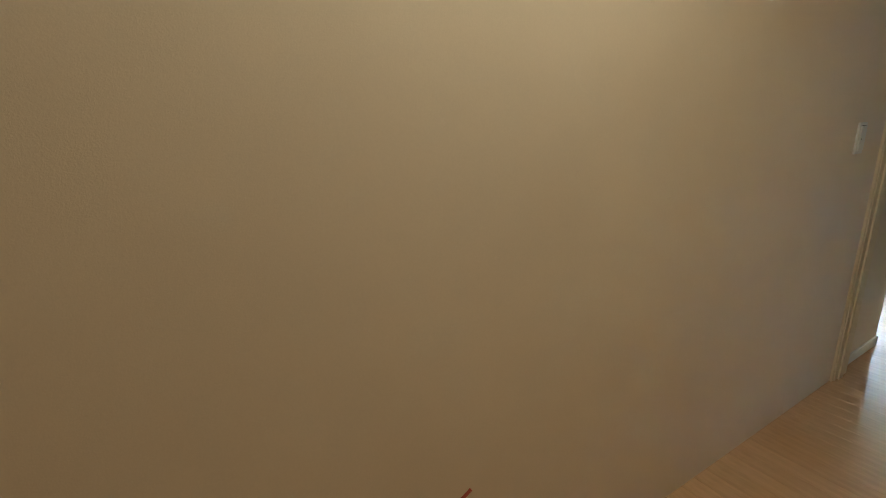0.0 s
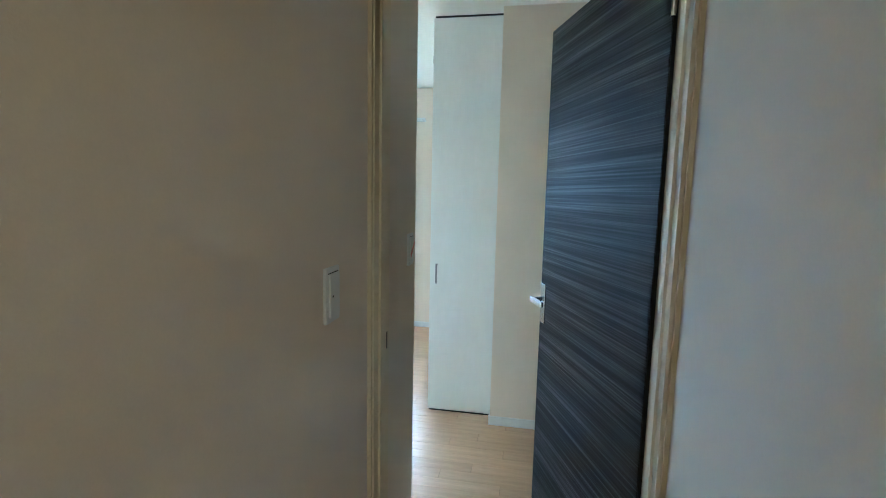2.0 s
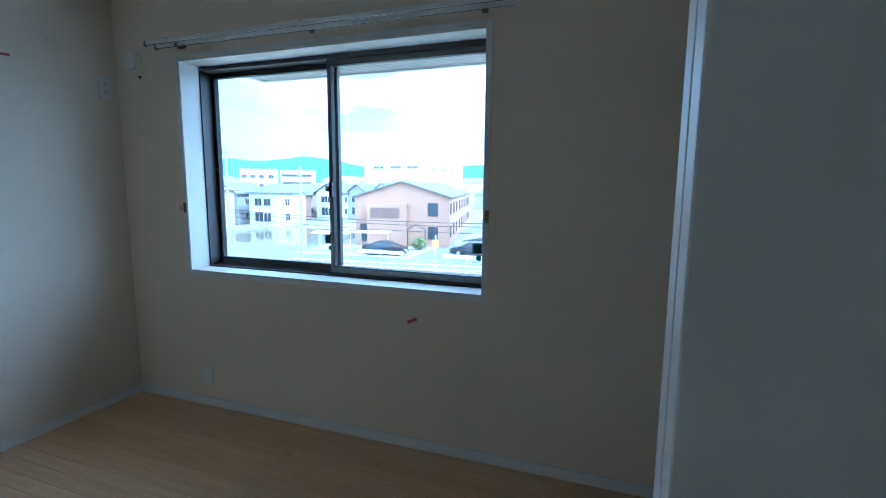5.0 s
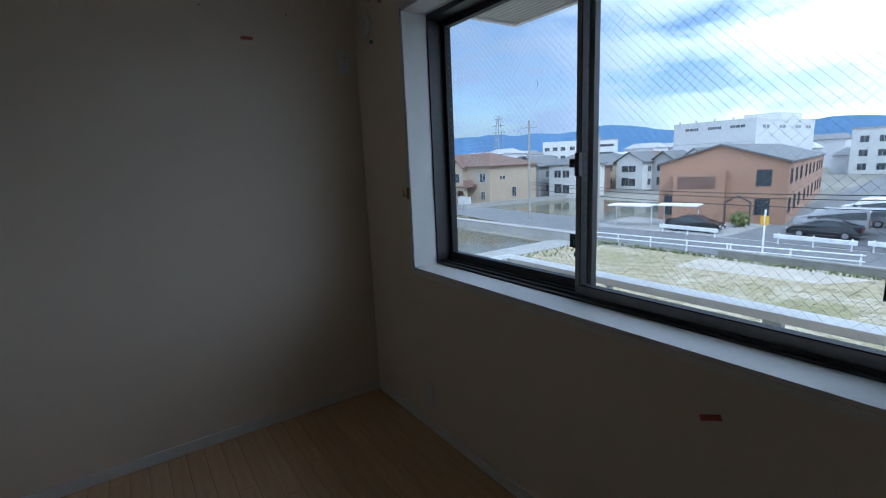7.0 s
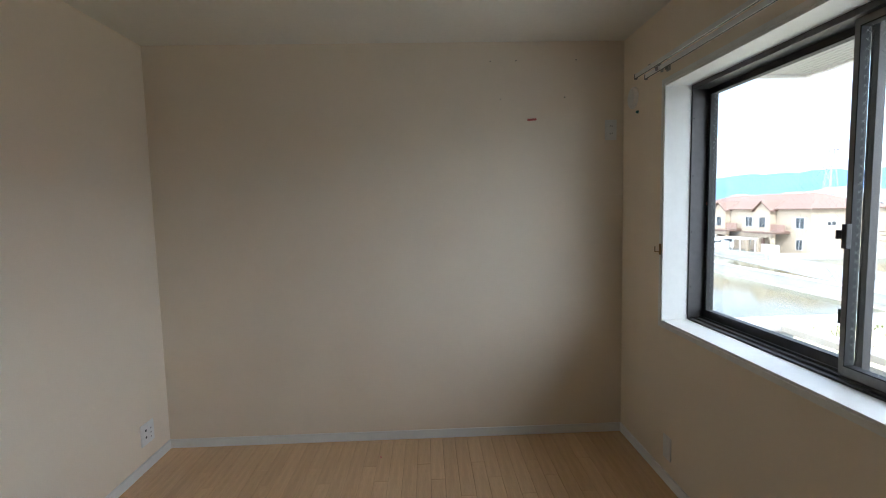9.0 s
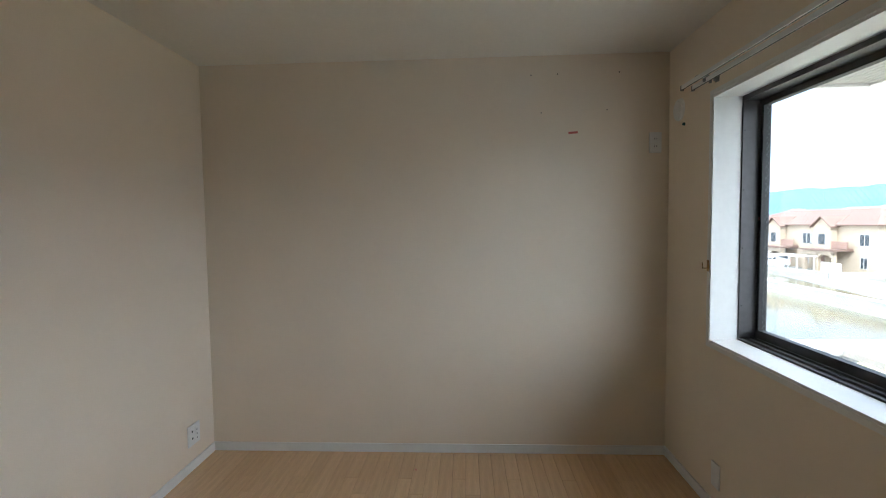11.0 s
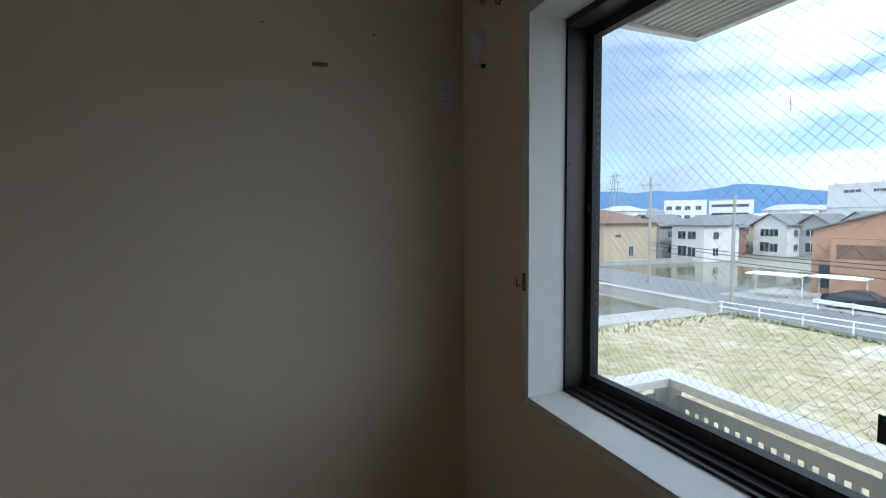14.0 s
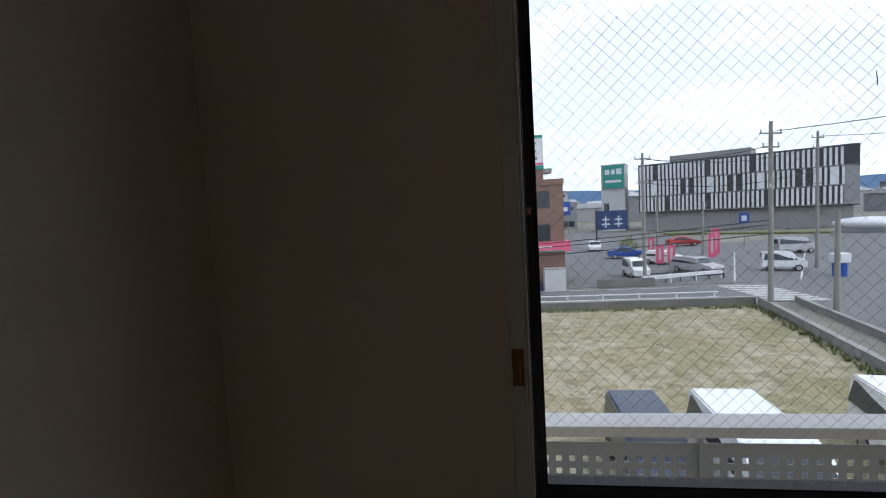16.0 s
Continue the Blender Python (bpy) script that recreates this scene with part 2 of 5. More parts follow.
T = 0.009
baseboard("baseboard_west", (0, BACK, T, 0))
baseboard("baseboard_north", (T, -T, XC + 0.4, 0))
baseboard("baseboard_south", (T, BACK, XL, BACK + T), (XL, YD1 + 0.02, XL + T, BACK + T))
baseboard("baseboard_closet_end", (XC, STRIP - T, XR, STRIP), (XC - T, STRIP - T, XC, STRIP + 0.075))
baseboard("baseboard_corridor", (CR - T, -5.15, CR, YD0 - 0.03), (XR - T, YD1 + 0.02, XR, STRIP - T))


# ---- doorway and door ----
door_frame = thing("door_frame", "cream-painted wooden door frame with stepped casing", "door frame", kind="structure")
for nm, s, x, lip in (("hinge_jamb", -1, 3.788, 0.025), ("latch_jamb", 1, XL, 0.030)):
    bm = bmesh.new()
    a = x + s * 0.034
    box(bm, min(x, a), YD0, 0, max(x, a), YD1, 2.085, bevel=0.002)
    c = x + s * lip
    box(bm, min(x, c), YD0 - 0.012, 0, max(x, c), YD0, 2.12, bevel=0.002)
    c = x + s * 0.012
    box(bm, min(x, c), YD1, 0, max(x, c), YD1 + 0.012, 2.12, bevel=0.002)
    d = x + s * 0.042
    box(bm, min(a, d), YD0 + 0.035, 0, max(a, d), YD0 + 0.075, 2.055, bevel=0.002)
    part(nm, bm, M_CASE, door_frame)
part("head_jamb", boxes((XL + 0.034, YD0, 2.055, 3.754, YD1, 2.085), (XL + 0.03, YD0 - 0.012, 2.085, 3.763, YD0, 2.12), bevel=0.002), M_CASE, door_frame)
part("strike_plate", boxes((XL + 0.0425, YD0 + 0.085, 0.93, XL + 0.044, YD0 + 0.09, 0.98), (XL + 0.030, YD0 + 0.085, 0.93, XL + 0.0315, YD0 + 0.10, 0.98)), M_DARK, door_frame)

HX, HY = 3.742, -3.288
ang = math.degrees(math.atan2(-2.557 - HY, 3.479 - HX))
door = thing("door_1", "open dark ebony-veneer door with a satin lever handle", "door", pose(HX, HY, 0, 0, 0, ang), kind="structure")
# local x runs from hinge to free edge, local +y is the side turned to the passage
LEN = math.hypot(3.479 - HX, -2.557 - HY)
part("leaf", boxes((0, -0.034, 0.006, LEN, 0, 2.045), bevel=0.0015), M_EBONY, door, "black-brown streaked veneer leaf")
part("edge_band", boxes((-0.002, -0.033, 0.007, 0.0, -0.001, 2.044)), M_GASKET, door)
bm = boxes((LEN - 0.058, 0, 0.84, LEN - 0.014, 0.007, 1.01), bevel=0.002)
handle = part("handle_plate", bm, M_CHROME, door, "satin chrome back plate")
bm = bmesh.new()
box(bm, LEN - 0.045, 0.007, 0.935, LEN - 0.027, 0.060, 0.953, bevel=0.003)
box(bm, LEN - 0.150, 0.047, 0.933, LEN - 0.027, 0.060, 0.955, bevel=0.004)
part("lever", bm, M_CHROME, handle, "flat satin lever")
for z in (0.16, 1.88):
    bm = boxes((-0.012, -0.001, z - 0.045, 0.004, 0.003, z + 0.045))
    rod(bm, (-0.006, 0.004, z - 0.05), (-0.006, 0.004, z + 0.05), 0.006)
    part("hinge", bm, M_CHROME, door)

# ---- closet ----
closet = thing("closet_door", "white folding closet door standing folded open", "closet door")
PX0 = 2.828
front = part("panel", boxes((PX0, -1.805, 0.012, XC, -1.780, 2.391), bevel=0.0015), M_PANEL, closet, "plain white panel")
part("panel", boxes((PX0, -1.774, 0.012, XC, -1.749, 2.391), bevel=0.0015), M_PANEL, closet)
for z in (0.28, 2.16):
    part("hinge", boxes((PX0 - 0.004, -1.800, z - 0.022, PX0, -1.754, z + 0.022)), M_CHROME, closet)
bm = bmesh.new()
for z in (0.838, 0.947):
    rod(bm, (PX0 + 0.044, -1.805, z), (PX0 + 0.044, -1.830, z), 0.004)
box(bm, PX0 + 0.039, -1.834, 0.831, PX0 + 0.049, -1.826, 0.954, bevel=0.002)
part("handle", bm, M_ALU_GREY, front, "slim satin bar handle")
rail = thing("closet_track", "white metal closet door track on the ceiling", "track", kind="structure")
# black strip under the ceiling draws the dark gap over the panel
part("track_gap_shade", boxes((PX0 + 0.01, -1.810, H - 0.008, XC, -1.745, H)), M_GASKET, rail)
# black strip on the floor stands in for shade under the panel
part("floor_gap_shade", boxes((PX0 + 0.01, -1.801, 0.0005, XC, -1.750, 0.007)), M_GASKET, rail)
part("track", boxes((XC, STRIP + 0.12, H - 0.012, XC + 0.04, 0, H)), M_ALU_GREY, rail)

# ---- window ----
window = thing("window_1", "wide bronze aluminium sliding window with wired glass", "window", kind="structure")
IN = 0.131
for nm, d in (("reveal", (WX0, -0.003, WZ0, WX0 + 0.006, IN, WZ1)), ("reveal", (WX1 - 0.006, -0.003, WZ0, WX1, IN, WZ1)),
              ("sill", (WX0 + 0.006, -0.004, WZ0, WX1 - 0.006, IN, WZ0 + 0.012)), ("head", (WX0 + 0.006, -0.003, WZ1 - 0.012, WX1 - 0.006, IN, WZ1))):
    part(nm, boxes(d, bevel=0.0015), M_TRIM, window)
bm = boxes((WX0 - 0.024, -0.006, WZ0 - 0.024, WX0, 0, WZ1 + 0.024), (WX1, -0.006, WZ0 - 0.024, WX1 + 0.024, 0, WZ1 + 0.024),
           (WX0, -0.006, WZ0 - 0.024, WX1, 0, WZ0), (WX0, -0.006, WZ1, WX1, 0, WZ1 + 0.024), bevel=0.0015)
part("casing", bm, M_TRIM, window, "thin white casing")
FX0, FX1, FZ0, FZ1 = WX0 + 0.004, WX1 - 0.004, WZ0 + 0.004, WZ1 - 0.004
frame_ob = part("window_frame", boxes(
    (FX0, IN, FZ0, FX0 + 0.010, 0.262, FZ1), (FX1 - 0.010, IN, FZ0, FX1, 0.262, FZ1),
    (FX0 + 0.010, IN, FZ0, FX1 - 0.010, 0.262, FZ0 + 0.016), (FX0 + 0.010, IN, FZ1 - 0.030, FX1 - 0.010, 0.262, FZ1),
    (FX0 + 0.010, 0.150, FZ0 + 0.016, FX1 - 0.010, 0.153, FZ0 + 0.026), (FX0 + 0.010, 0.190, FZ0 + 0.016, FX1 - 0.010, 0.193, FZ0 + 0.026), bevel=0.001), M_ALU, window)
for x in (FX0 + 0.0102, FX1 - 0.0112):
    for z in (1.003, 1.284, 1.565, 1.848):
        part("screw", rod(bmesh.new(), (x, 0.140, z), (x + 0.001, 0.140, z), 0.0035, 8), M_DARK, frame_ob)


def wires(x0, x1, z0, z1, y, step=0.0275):
    """A diamond net of thin wires, clipped to the pane."""
    bm = bmesh.new()
    h = z1 - z0
    for s in (1, -1):
        c = x0 - h
        while c < x1 + h:
            xa, za, xb, zb = (c, z0, c + h, z1) if s > 0 else (c, z1, c + h, z0)
            k = (zb - za) / (xb - xa)
            if xa < x0:
                za, xa = za + k * (x0 - xa), x0
            if xb > x1:
                zb, xb = za + k * (x1 - xa), x1
            if xb - xa > 0.004:
                rod(bm, (xa, y, za), (xb, y, zb), 0.00030, 3)
            c += step
    return bm


def sash(x0, x1, y, mat, label):
    z0, z1 = FZ0 + 0.020, FZ1 - 0.018
    b, t, w = 0.036, 0.036, 0.021
    s = part("sash", boxes((x0, y - 0.014, z0, x0 + w, y + 0.014, z1), (x1 - w, y - 0.014, z0, x1, y + 0.014, z1),
                           (x0 + w, y - 0.014, z0, x1 - w, y + 0.014, z0 + b), (x0 + w, y - 0.014, z1 - t, x1 - w, y + 0.014, z1), bevel=0.0012), mat, window, label)
    gx0, gx1, gz0, gz1 = x0 + w, x1 - w, z0 + b, z1 - t
    g = 0.004
    part("gasket", boxes((gx0, y - 0.016, gz0, gx0 + g, y + 0.016, gz1), (gx1 - g, y - 0.016, gz0, gx1, y + 0.016, gz1),
                         (gx0 + g, y - 0.016, gz0, gx1 - g, y + 0.016, gz0 + g), (gx0 + g, y - 0.016, gz1 - g, gx1 - g, y + 0.016, gz1)), M_GASKET, s)
    pane = part("pane", boxes((gx0 - 0.004, y - 0.0034, gz0 - 0.004, gx1 + 0.004, y + 0.0034, gz1 + 0.004)), M_GLASS, s, "wired glass pane")
    pane.visible_shadow = False
    part("wire_mesh", wires(gx0, gx1, gz0, gz1, y), M_WIRE, s, "diamond wire net in the glass")
    return s


outer_sash = sash(FX0 + 0.010, 1.375, 0.225, M_ALU, "dark outer sash")
inner_sash = sash(1.345, FX1 - 0.010, 0.172, M_ALU_GREY, "greyer inner sash")
bm = boxes((1.352, 0.140, 1.27, 1.372, 0.158, 1.35), bevel=0.003)
box(bm, 1.330, 0.140, 1.30, 1.352, 0.150, 1.33, bevel=0.003)
part("crescent_lock", bm, M_ALU, inner_sash, "dark crescent lock")
part("sash_stop", boxes((1.322, 0.186, 1.02, 1.345, 0.200, 1.075), bevel=0.002), M_ALU, outer_sash)

# ---- small fittings of the room ----
def text_mesh(body, size, depth=0.0006):
    c = bpy.data.curves.new("lettering", "FONT")
    c.body, c.size, c.extrude, c.align_x, c.align_y = body, size, depth, "CENTER", "CENTER"
    ob = bpy.data.objects.new("lettering", c)
    me = bpy.data.meshes.new_from_object(ob)
    bpy.data.objects.remove(ob)
    return me


def lettering(body, size, m, mat, parent, name="lettering"):
    me = text_mesh(body, size)
    me.materials.append(mat)
    ob = new(name, me)
    ob.parent = parent
    ob.matrix_basis = m
    return ob


def wall_plate(name, label, m, w, h, kind_):
    """Local x to the right, y out of the wall, z up; centred on the plate."""
    t = thing(name, label, "outlet" if kind_ != "switch" else "switch", m)
    part("plate", boxes((-w / 2, 0, -h / 2, w / 2, 0.008, h / 2), bevel=0.003), M_PLASTIC, t)
    if kind_ == "outlet":
        insert = part("socket", boxes((-0.014, 0.008, -0.046, 0.014, 0.0105, 0.046), bevel=0.001), M_PLASTIC, t)
        for z in (0.022, -0.022):
            for x in (-0.006, 0.006):
                part("slot", boxes((x - 0.0013, 0.0102, z - 0.005, x + 0.0013, 0.0112, z + 0.005)), M_DARK, insert)
    elif kind_ == "double":
        for dx, filled in ((-0.023, False), (0.023, True)):
            insert = part("socket", boxes((dx - 0.014, 0.008, -0.046, dx + 0.014, 0.0105, 0.046), bevel=0.001), M_PLASTIC, t)
            if filled:
                for z in (0.024, -0.016):
                    part("slot", boxes((dx - 0.006, 0.0102, z - 0.006, dx + 0.006, 0.0112, z + 0.006)), M_DARK, insert)
            else:
                for z in (0.020, -0.005, -0.030):
                    part("mark", boxes((dx - 0.004, 0.0102, z - 0.004, dx + 0.004, 0.0110, z + 0.004)), M_ALU_GREY, insert)
    elif kind_ == "switch":
        rocker = part("rocker", boxes((-0.024, 0.008, -0.047, 0.024, 0.013, 0.047), bevel=0.002), M_PLASTIC, t)
        # thin dark strip draws the shade along the rocker's top edge
        part("shadow_gap", boxes((-0.026, 0.0076, 0.047, 0.026, 0.0088, 0.049)), M_DARK, t)
        part("mark", boxes((0.010, 0.0126, -0.004, 0.015, 0.0136, 0.000)), M_DARK, rocker)
    return t


M_PINKT = material("pink_tape", (0.72, 0.30, 0.28), 0.6, vary=0.12, scale=90)
# faces: +X wall -> turn -90, +Y (back wall) -> 0, -Y (window wall) -> 180
wall_plate("high_outlet", "white wall outlet with dark slots under the ceiling", pose(0, -0.080, 1.880, 0, 0, -90), 0.070, 0.120, "outlet")
wall_plate("low_outlet", "white double wall outlet close to the skirting", pose(0.221, BACK, 0.205, 0, 0, 0), 0.116, 0.120, "double")
wall_plate("blank_plate", "white blank wall plate under the window", pose(0.575, 0, 0.190, 0, 0, 180), 0.070, 0.120, "blank")
wall_plate("corridor_switch", "white wall switch beside the door casing", pose(CL, -3.662, 1.162, 0, 0, -90), 0.070, 0.120, "switch")
sw = wall_plate("room_switch", "white wall switch crossed by red tape", pose(XL, -2.905, 1.172, 0, 0, -90), 0.070, 0.120, "switch")
bm = boxes((-0.040, 0.0137, -0.008, 0.034, 0.0143, 0.008))
bmesh.ops.rotate(bm, verts=bm.verts, cent=(0, 0, 0), matrix=Matrix.Rotation(radians(40), 3, "Y"))
part("tape", bm, M_PINKT, sw, "strip of red tape")


def tape(m, w, h, label):
    t = thing("red_tape", label, "tape", m, group="red tape marks")
    part("strip", boxes((-w / 2, 0, -h / 2, w / 2, 0.0008, h / 2)), M_RED, t)


tape(pose(0, -0.556, 1.949, 0, 3, -90), 0.055, 0.013, "short red tape strip on the cream wall")
tape(pose(1.906, 0, 0.672, 0, 24, 180), 0.055, 0.016, "slanted red tape strip under the window")
tape(pose(CL, -5.545, 0.452, 0, 28, -90), 0.05, 0.012, "red tape strip low on the corridor wall")
bm = boxes((-0.008, -0.004, 0, 0.008, 0.004, 0.0006))
red_scrap = tagged(new("red_scrap", finish("red_scrap", bm, M_RED)), "tiny red tape scrap lying on the floor", "tape")
red_scrap.matrix_world = pose(0.212, -1.5, 0.0005, 0, 0, 20)

for y, z in ((-0.802, 2.289), (-0.648, 2.292), (-0.290, 2.293), (-0.743, 2.069), (-0.359, 2.077)):
    pin = thing("pin_mark", "tiny dark pin hole in the cream wallpaper", "mark", pose(0, y, z, 0, 0, -90), group="pin holes")
    part("dot", rod(bmesh.new(), (0, 0, 0), (0, 0.0008, 0), 0.0035, 8), M_DARK, pin)

vent = thing("air_vent", "round white air vent cover on the wall", "vent", pose(0.133, 0, 2.036, 90, 0, 0))
bm = bmesh.new()
rod(bm, (0, 0, 0), (0, 0, 0.010), 0.062, 40, 0.058)
part("cover", bm, M_PLASTIC, vent)
part("rim", rod(bmesh.new(), (0, 0, 0.010), (0, 0, 0.017), 0.050, 40, 0.044), M_PLASTIC, vent)
hook_dot = thing("pull_knob", "small teal plastic knob below the vent", "knob", pose(0.192, 0, 1.946, 90, 0, 0))
part("knob", rod(bmesh.new(), (0, 0, 0), (0, 0, 0.012), 0.009, 12, 0.006), M_TEAL, hook_dot)

for x, s in ((0.476, 1), (2.276, -1)):
    hk = thing("curtain_hook", "small brass tieback hook beside the window", "hook", pose(x, -0.006, 1.198), group="tieback hooks")
    part("back_plate", boxes((-0.009, -0.003, -0.028, 0.009, 0, 0.028), bevel=0.001), M_BRASS, hk)
    bm = rod(bmesh.new(), (0, -0.002, -0.012), (0, -0.028, -0.012), 0.0025)
    rod(bm, (0, -0.028, -0.014), (0, -0.028, 0.016), 0.0025)
    part("hook", bm, M_BRASS, hk)

crail = thing("curtain_rail", "double white curtain rail with end hooks", "curtain rail")
for y, z, x0 in ((-0.055, 2.082, 0.40), (-0.095, 2.092, 0.372)):
    part("rail", boxes((x0, y - 0.007, z - 0.010, 2.40, y + 0.007, z + 0.010), bevel=0.002), M_TRIM, crail)
    # dark strip for the runner slot, with the underside shade in its colour
    part("shaded_slot", boxes((x0 + 0.004, y - 0.0025, z - 0.0108, 2.396, y + 0.0025, z - 0.0098)), M_DARK, crail)
    part("end_cap", boxes((x0 - 0.010, y - 0.008, z - 0.016, x0, y + 0.008, z + 0.011), bevel=0.002), M_ALU_GREY, crail)
for x in (0.52, 1.375, 2.25):
    part("bracket", boxes((x - 0.012, -0.100, 2.094, x + 0.012, -0.048, 2.106), (x - 0.014, -0.006, 2.075, x + 0.014, 0, 2.125), (x - 0.006, -0.05, 2.096, x + 0.006, -0.004, 2.104)), M_ALU_GREY, crail)
for x, y in ((0.56, -0.055), (0.60, -0.055), (0.585, -0.095)):
    part("runner", boxes((x - 0.006, y - 0.004, 2.058, x + 0.006, y + 0.004, 2.073)), M_ALU_GREY, crail)

for x, y in ((1.300, 0.2215 - 0.006), (2.191, 0.1685 - 0.006)):
    st = thing("window_sticker", "dark square security sticker with a green letter", "sticker", pose(x, y, 1.028, 90, 0, 0), group="window stickers")
    part("square", boxes((-0.027, -0.025, 0, 0.027, 0.025, 0.0005)), M_STICK, st)
    lettering("P", 0.034, pose(-0.004, -0.005, 0.001), M_GREEN, st)
    part("bar", boxes((-0.020, 0.015, 0.0006, 0.020, 0.019, 0.0009)), M_GREEN, st)
    part("badge", rod(bmesh.new(), (0.006, -0.049, 0), (0.006, -0.049, 0.0005), 0.014, 20), M_GREEN, st, "round green badge")

scr = thing("glass_scratch", "thin dark crooked scratch mark on the pane", "mark", pose(1.108, 0.2205, 1.617))
bm = boxes((-0.003, -0.0006, 0.004, -0.0018, 0, 0.015), (-0.0022, -0.0006, -0.010, -0.0008, 0, 0.005))
part("mark", bm, M_DARK, scr)
tagg = thing("pink_tag", "tiny pink tag stuck to the window sash", "tag", pose(0.512, 0.2095, 1.426))
part("tag", boxes((-0.004, -0.0012, -0.007, 0.004, 0, 0.007)), M_PINKT, tagg)

downlight = thing("downlight", "recessed warm ceiling downlight in the corridor", "lamp", pose(3.39, -5.40, H))
bm = bmesh.new()
rod(bm, (0, 0, -0.006), (0, 0, 0), 0.070, 32, 0.074)
part("trim_ring", bm, M_TRIM, downlight)

# ---- balcony and eave outside the window ----
M_RAILCAP = material("painted_rail_cap", (0.70, 0.68, 0.65), 0.45, vary=0.08, scale=5)
M_RAILPAN = material("grey_rail_panel", (0.40, 0.41, 0.41), 0.5, 0.3, vary=0.06, scale=6)
M_SOFFIT = material("grey_soffit", (0.44, 0.42, 0.39), 0.6, vary=0.08, scale=6, per_island=0.05)
M_OUTWALL = material("outside_wall", (0.45, 0.42, 0.38), 0.8, vary=0.1, scale=3, bump=0.4, bump_scale=90)
RX0, RX1, RY, RZ = 0.30, 3.90, 0.80, 0.745
balcony = thing("balcony", "shallow balcony with pale cap and perforated grey panels", "balcony", kind="structure")
part("slab", boxes((RX0 - 0.04, 0.262, -0.25, RX1, RY + 0.06, -0.10)), M_OUTWALL, balcony)
part("cap", boxes((RX0 - 0.05, RY - 0.05, RZ - 0.035, RX1, RY + 0.05, RZ), (RX0 - 0.05, 0.262, RZ - 0.035, RX0 + 0.05, RY - 0.05, RZ), bevel=0.004), M_RAILCAP, balcony, "pale flat rail cap")


def perforated(w, h, hole=0.019, pitch=0.042):
    """A sheet with square holes in rows, in x and z, as a welded grid."""
    xs, zs = [0.0], [0.0]
    for arr, size in ((xs, w), (zs, h)):
        n = int((size - 0.03) / pitch)
        o = (size - n * pitch) / 2 + (pitch - hole) / 2
        for i in range(n):
            arr += [o + i * pitch, o + i * pitch + hole]
        arr.append(size)
    vs = [(x, 0, z) for z in zs for x in xs]
    k = len(xs)
    fs = [(j * k + i, j * k + i + 1, (j + 1) * k + i + 1, (j + 1) * k + i) for j in range(len(zs) - 1) for i in range(k - 1) if not (i % 2 and j % 2)]
    me = bpy.data.meshes.new("perforated_panel")
    me.from_pydata(vs, [], fs)
    me.materials.append(M_RAILPAN)
    return me


pm = perforated(0.68, 0.70)
for i, x in enumerate((RX0 + 0.05, 1.04, 1.78, 2.52, 3.26)):
    p = new("perforated_panel", pm)
    p.parent, p.location = balcony, (x, RY, -0.03)
    so = p.modifiers.new("sheet", "SOLIDIFY")
    so.thickness = 0.003
    part("post", boxes((x + 0.68, RY - 0.02, -0.10, x + 0.74 if i else 1.04, RY + 0.02, RZ - 0.035)), M_RAILPAN, balcony)
p = new("perforated_panel", perforated(0.44, 0.70))
p.parent, p.matrix_basis = balcony, pose(RX0, 0.29, -0.03, 0, 0, 90)
p.modifiers.new("sheet", "SOLIDIFY").thickness = 0.003
part("post", boxes((RX0 - 0.02, RY - 0.06, -0.10, RX0 + 0.05, RY + 0.02, RZ - 0.035)), M_RAILPAN, balcony)

eave = thing("eave_soffit", "ribbed grey eave soffit above the window", "eave", kind="structure")
EX0, EY1, EZ = 0.39, 0.80, 2.075
part("fascia", boxes((EX0, 0.262, EZ - 0.012, EX0 + 0.03, EY1, EZ + 0.15), (EX0 + 0.03, EY1 - 0.03, EZ - 0.012, 4.2, EY1, EZ + 0.15)), M_RAILCAP, eave)
y = 0.264
while y < EY1 - 0.05:
    part("slat", boxes((EX0 + 0.03, y, EZ, 4.2, y + 0.026, EZ + 0.02), bevel=0.002), M_SOFFIT, eave)
    y += 0.032
part("backing", boxes((EX0 + 0.03, 0.262, EZ + 0.02, 4.2, EY1 - 0.03, EZ + 0.15)), M_OUTWALL, eave)

# ---- outside: ground, lot, streets ----
G = -5.6
M_GROUND = material("town_ground", (0.20, 0.19, 0.16), 0.9, vary=0.35, scale=0.05, fine=0.6)
M_GRASS = material("dry_grass", (0.30, 0.25, 0.14), 0.95, bump=0.5, bump_scale=25)


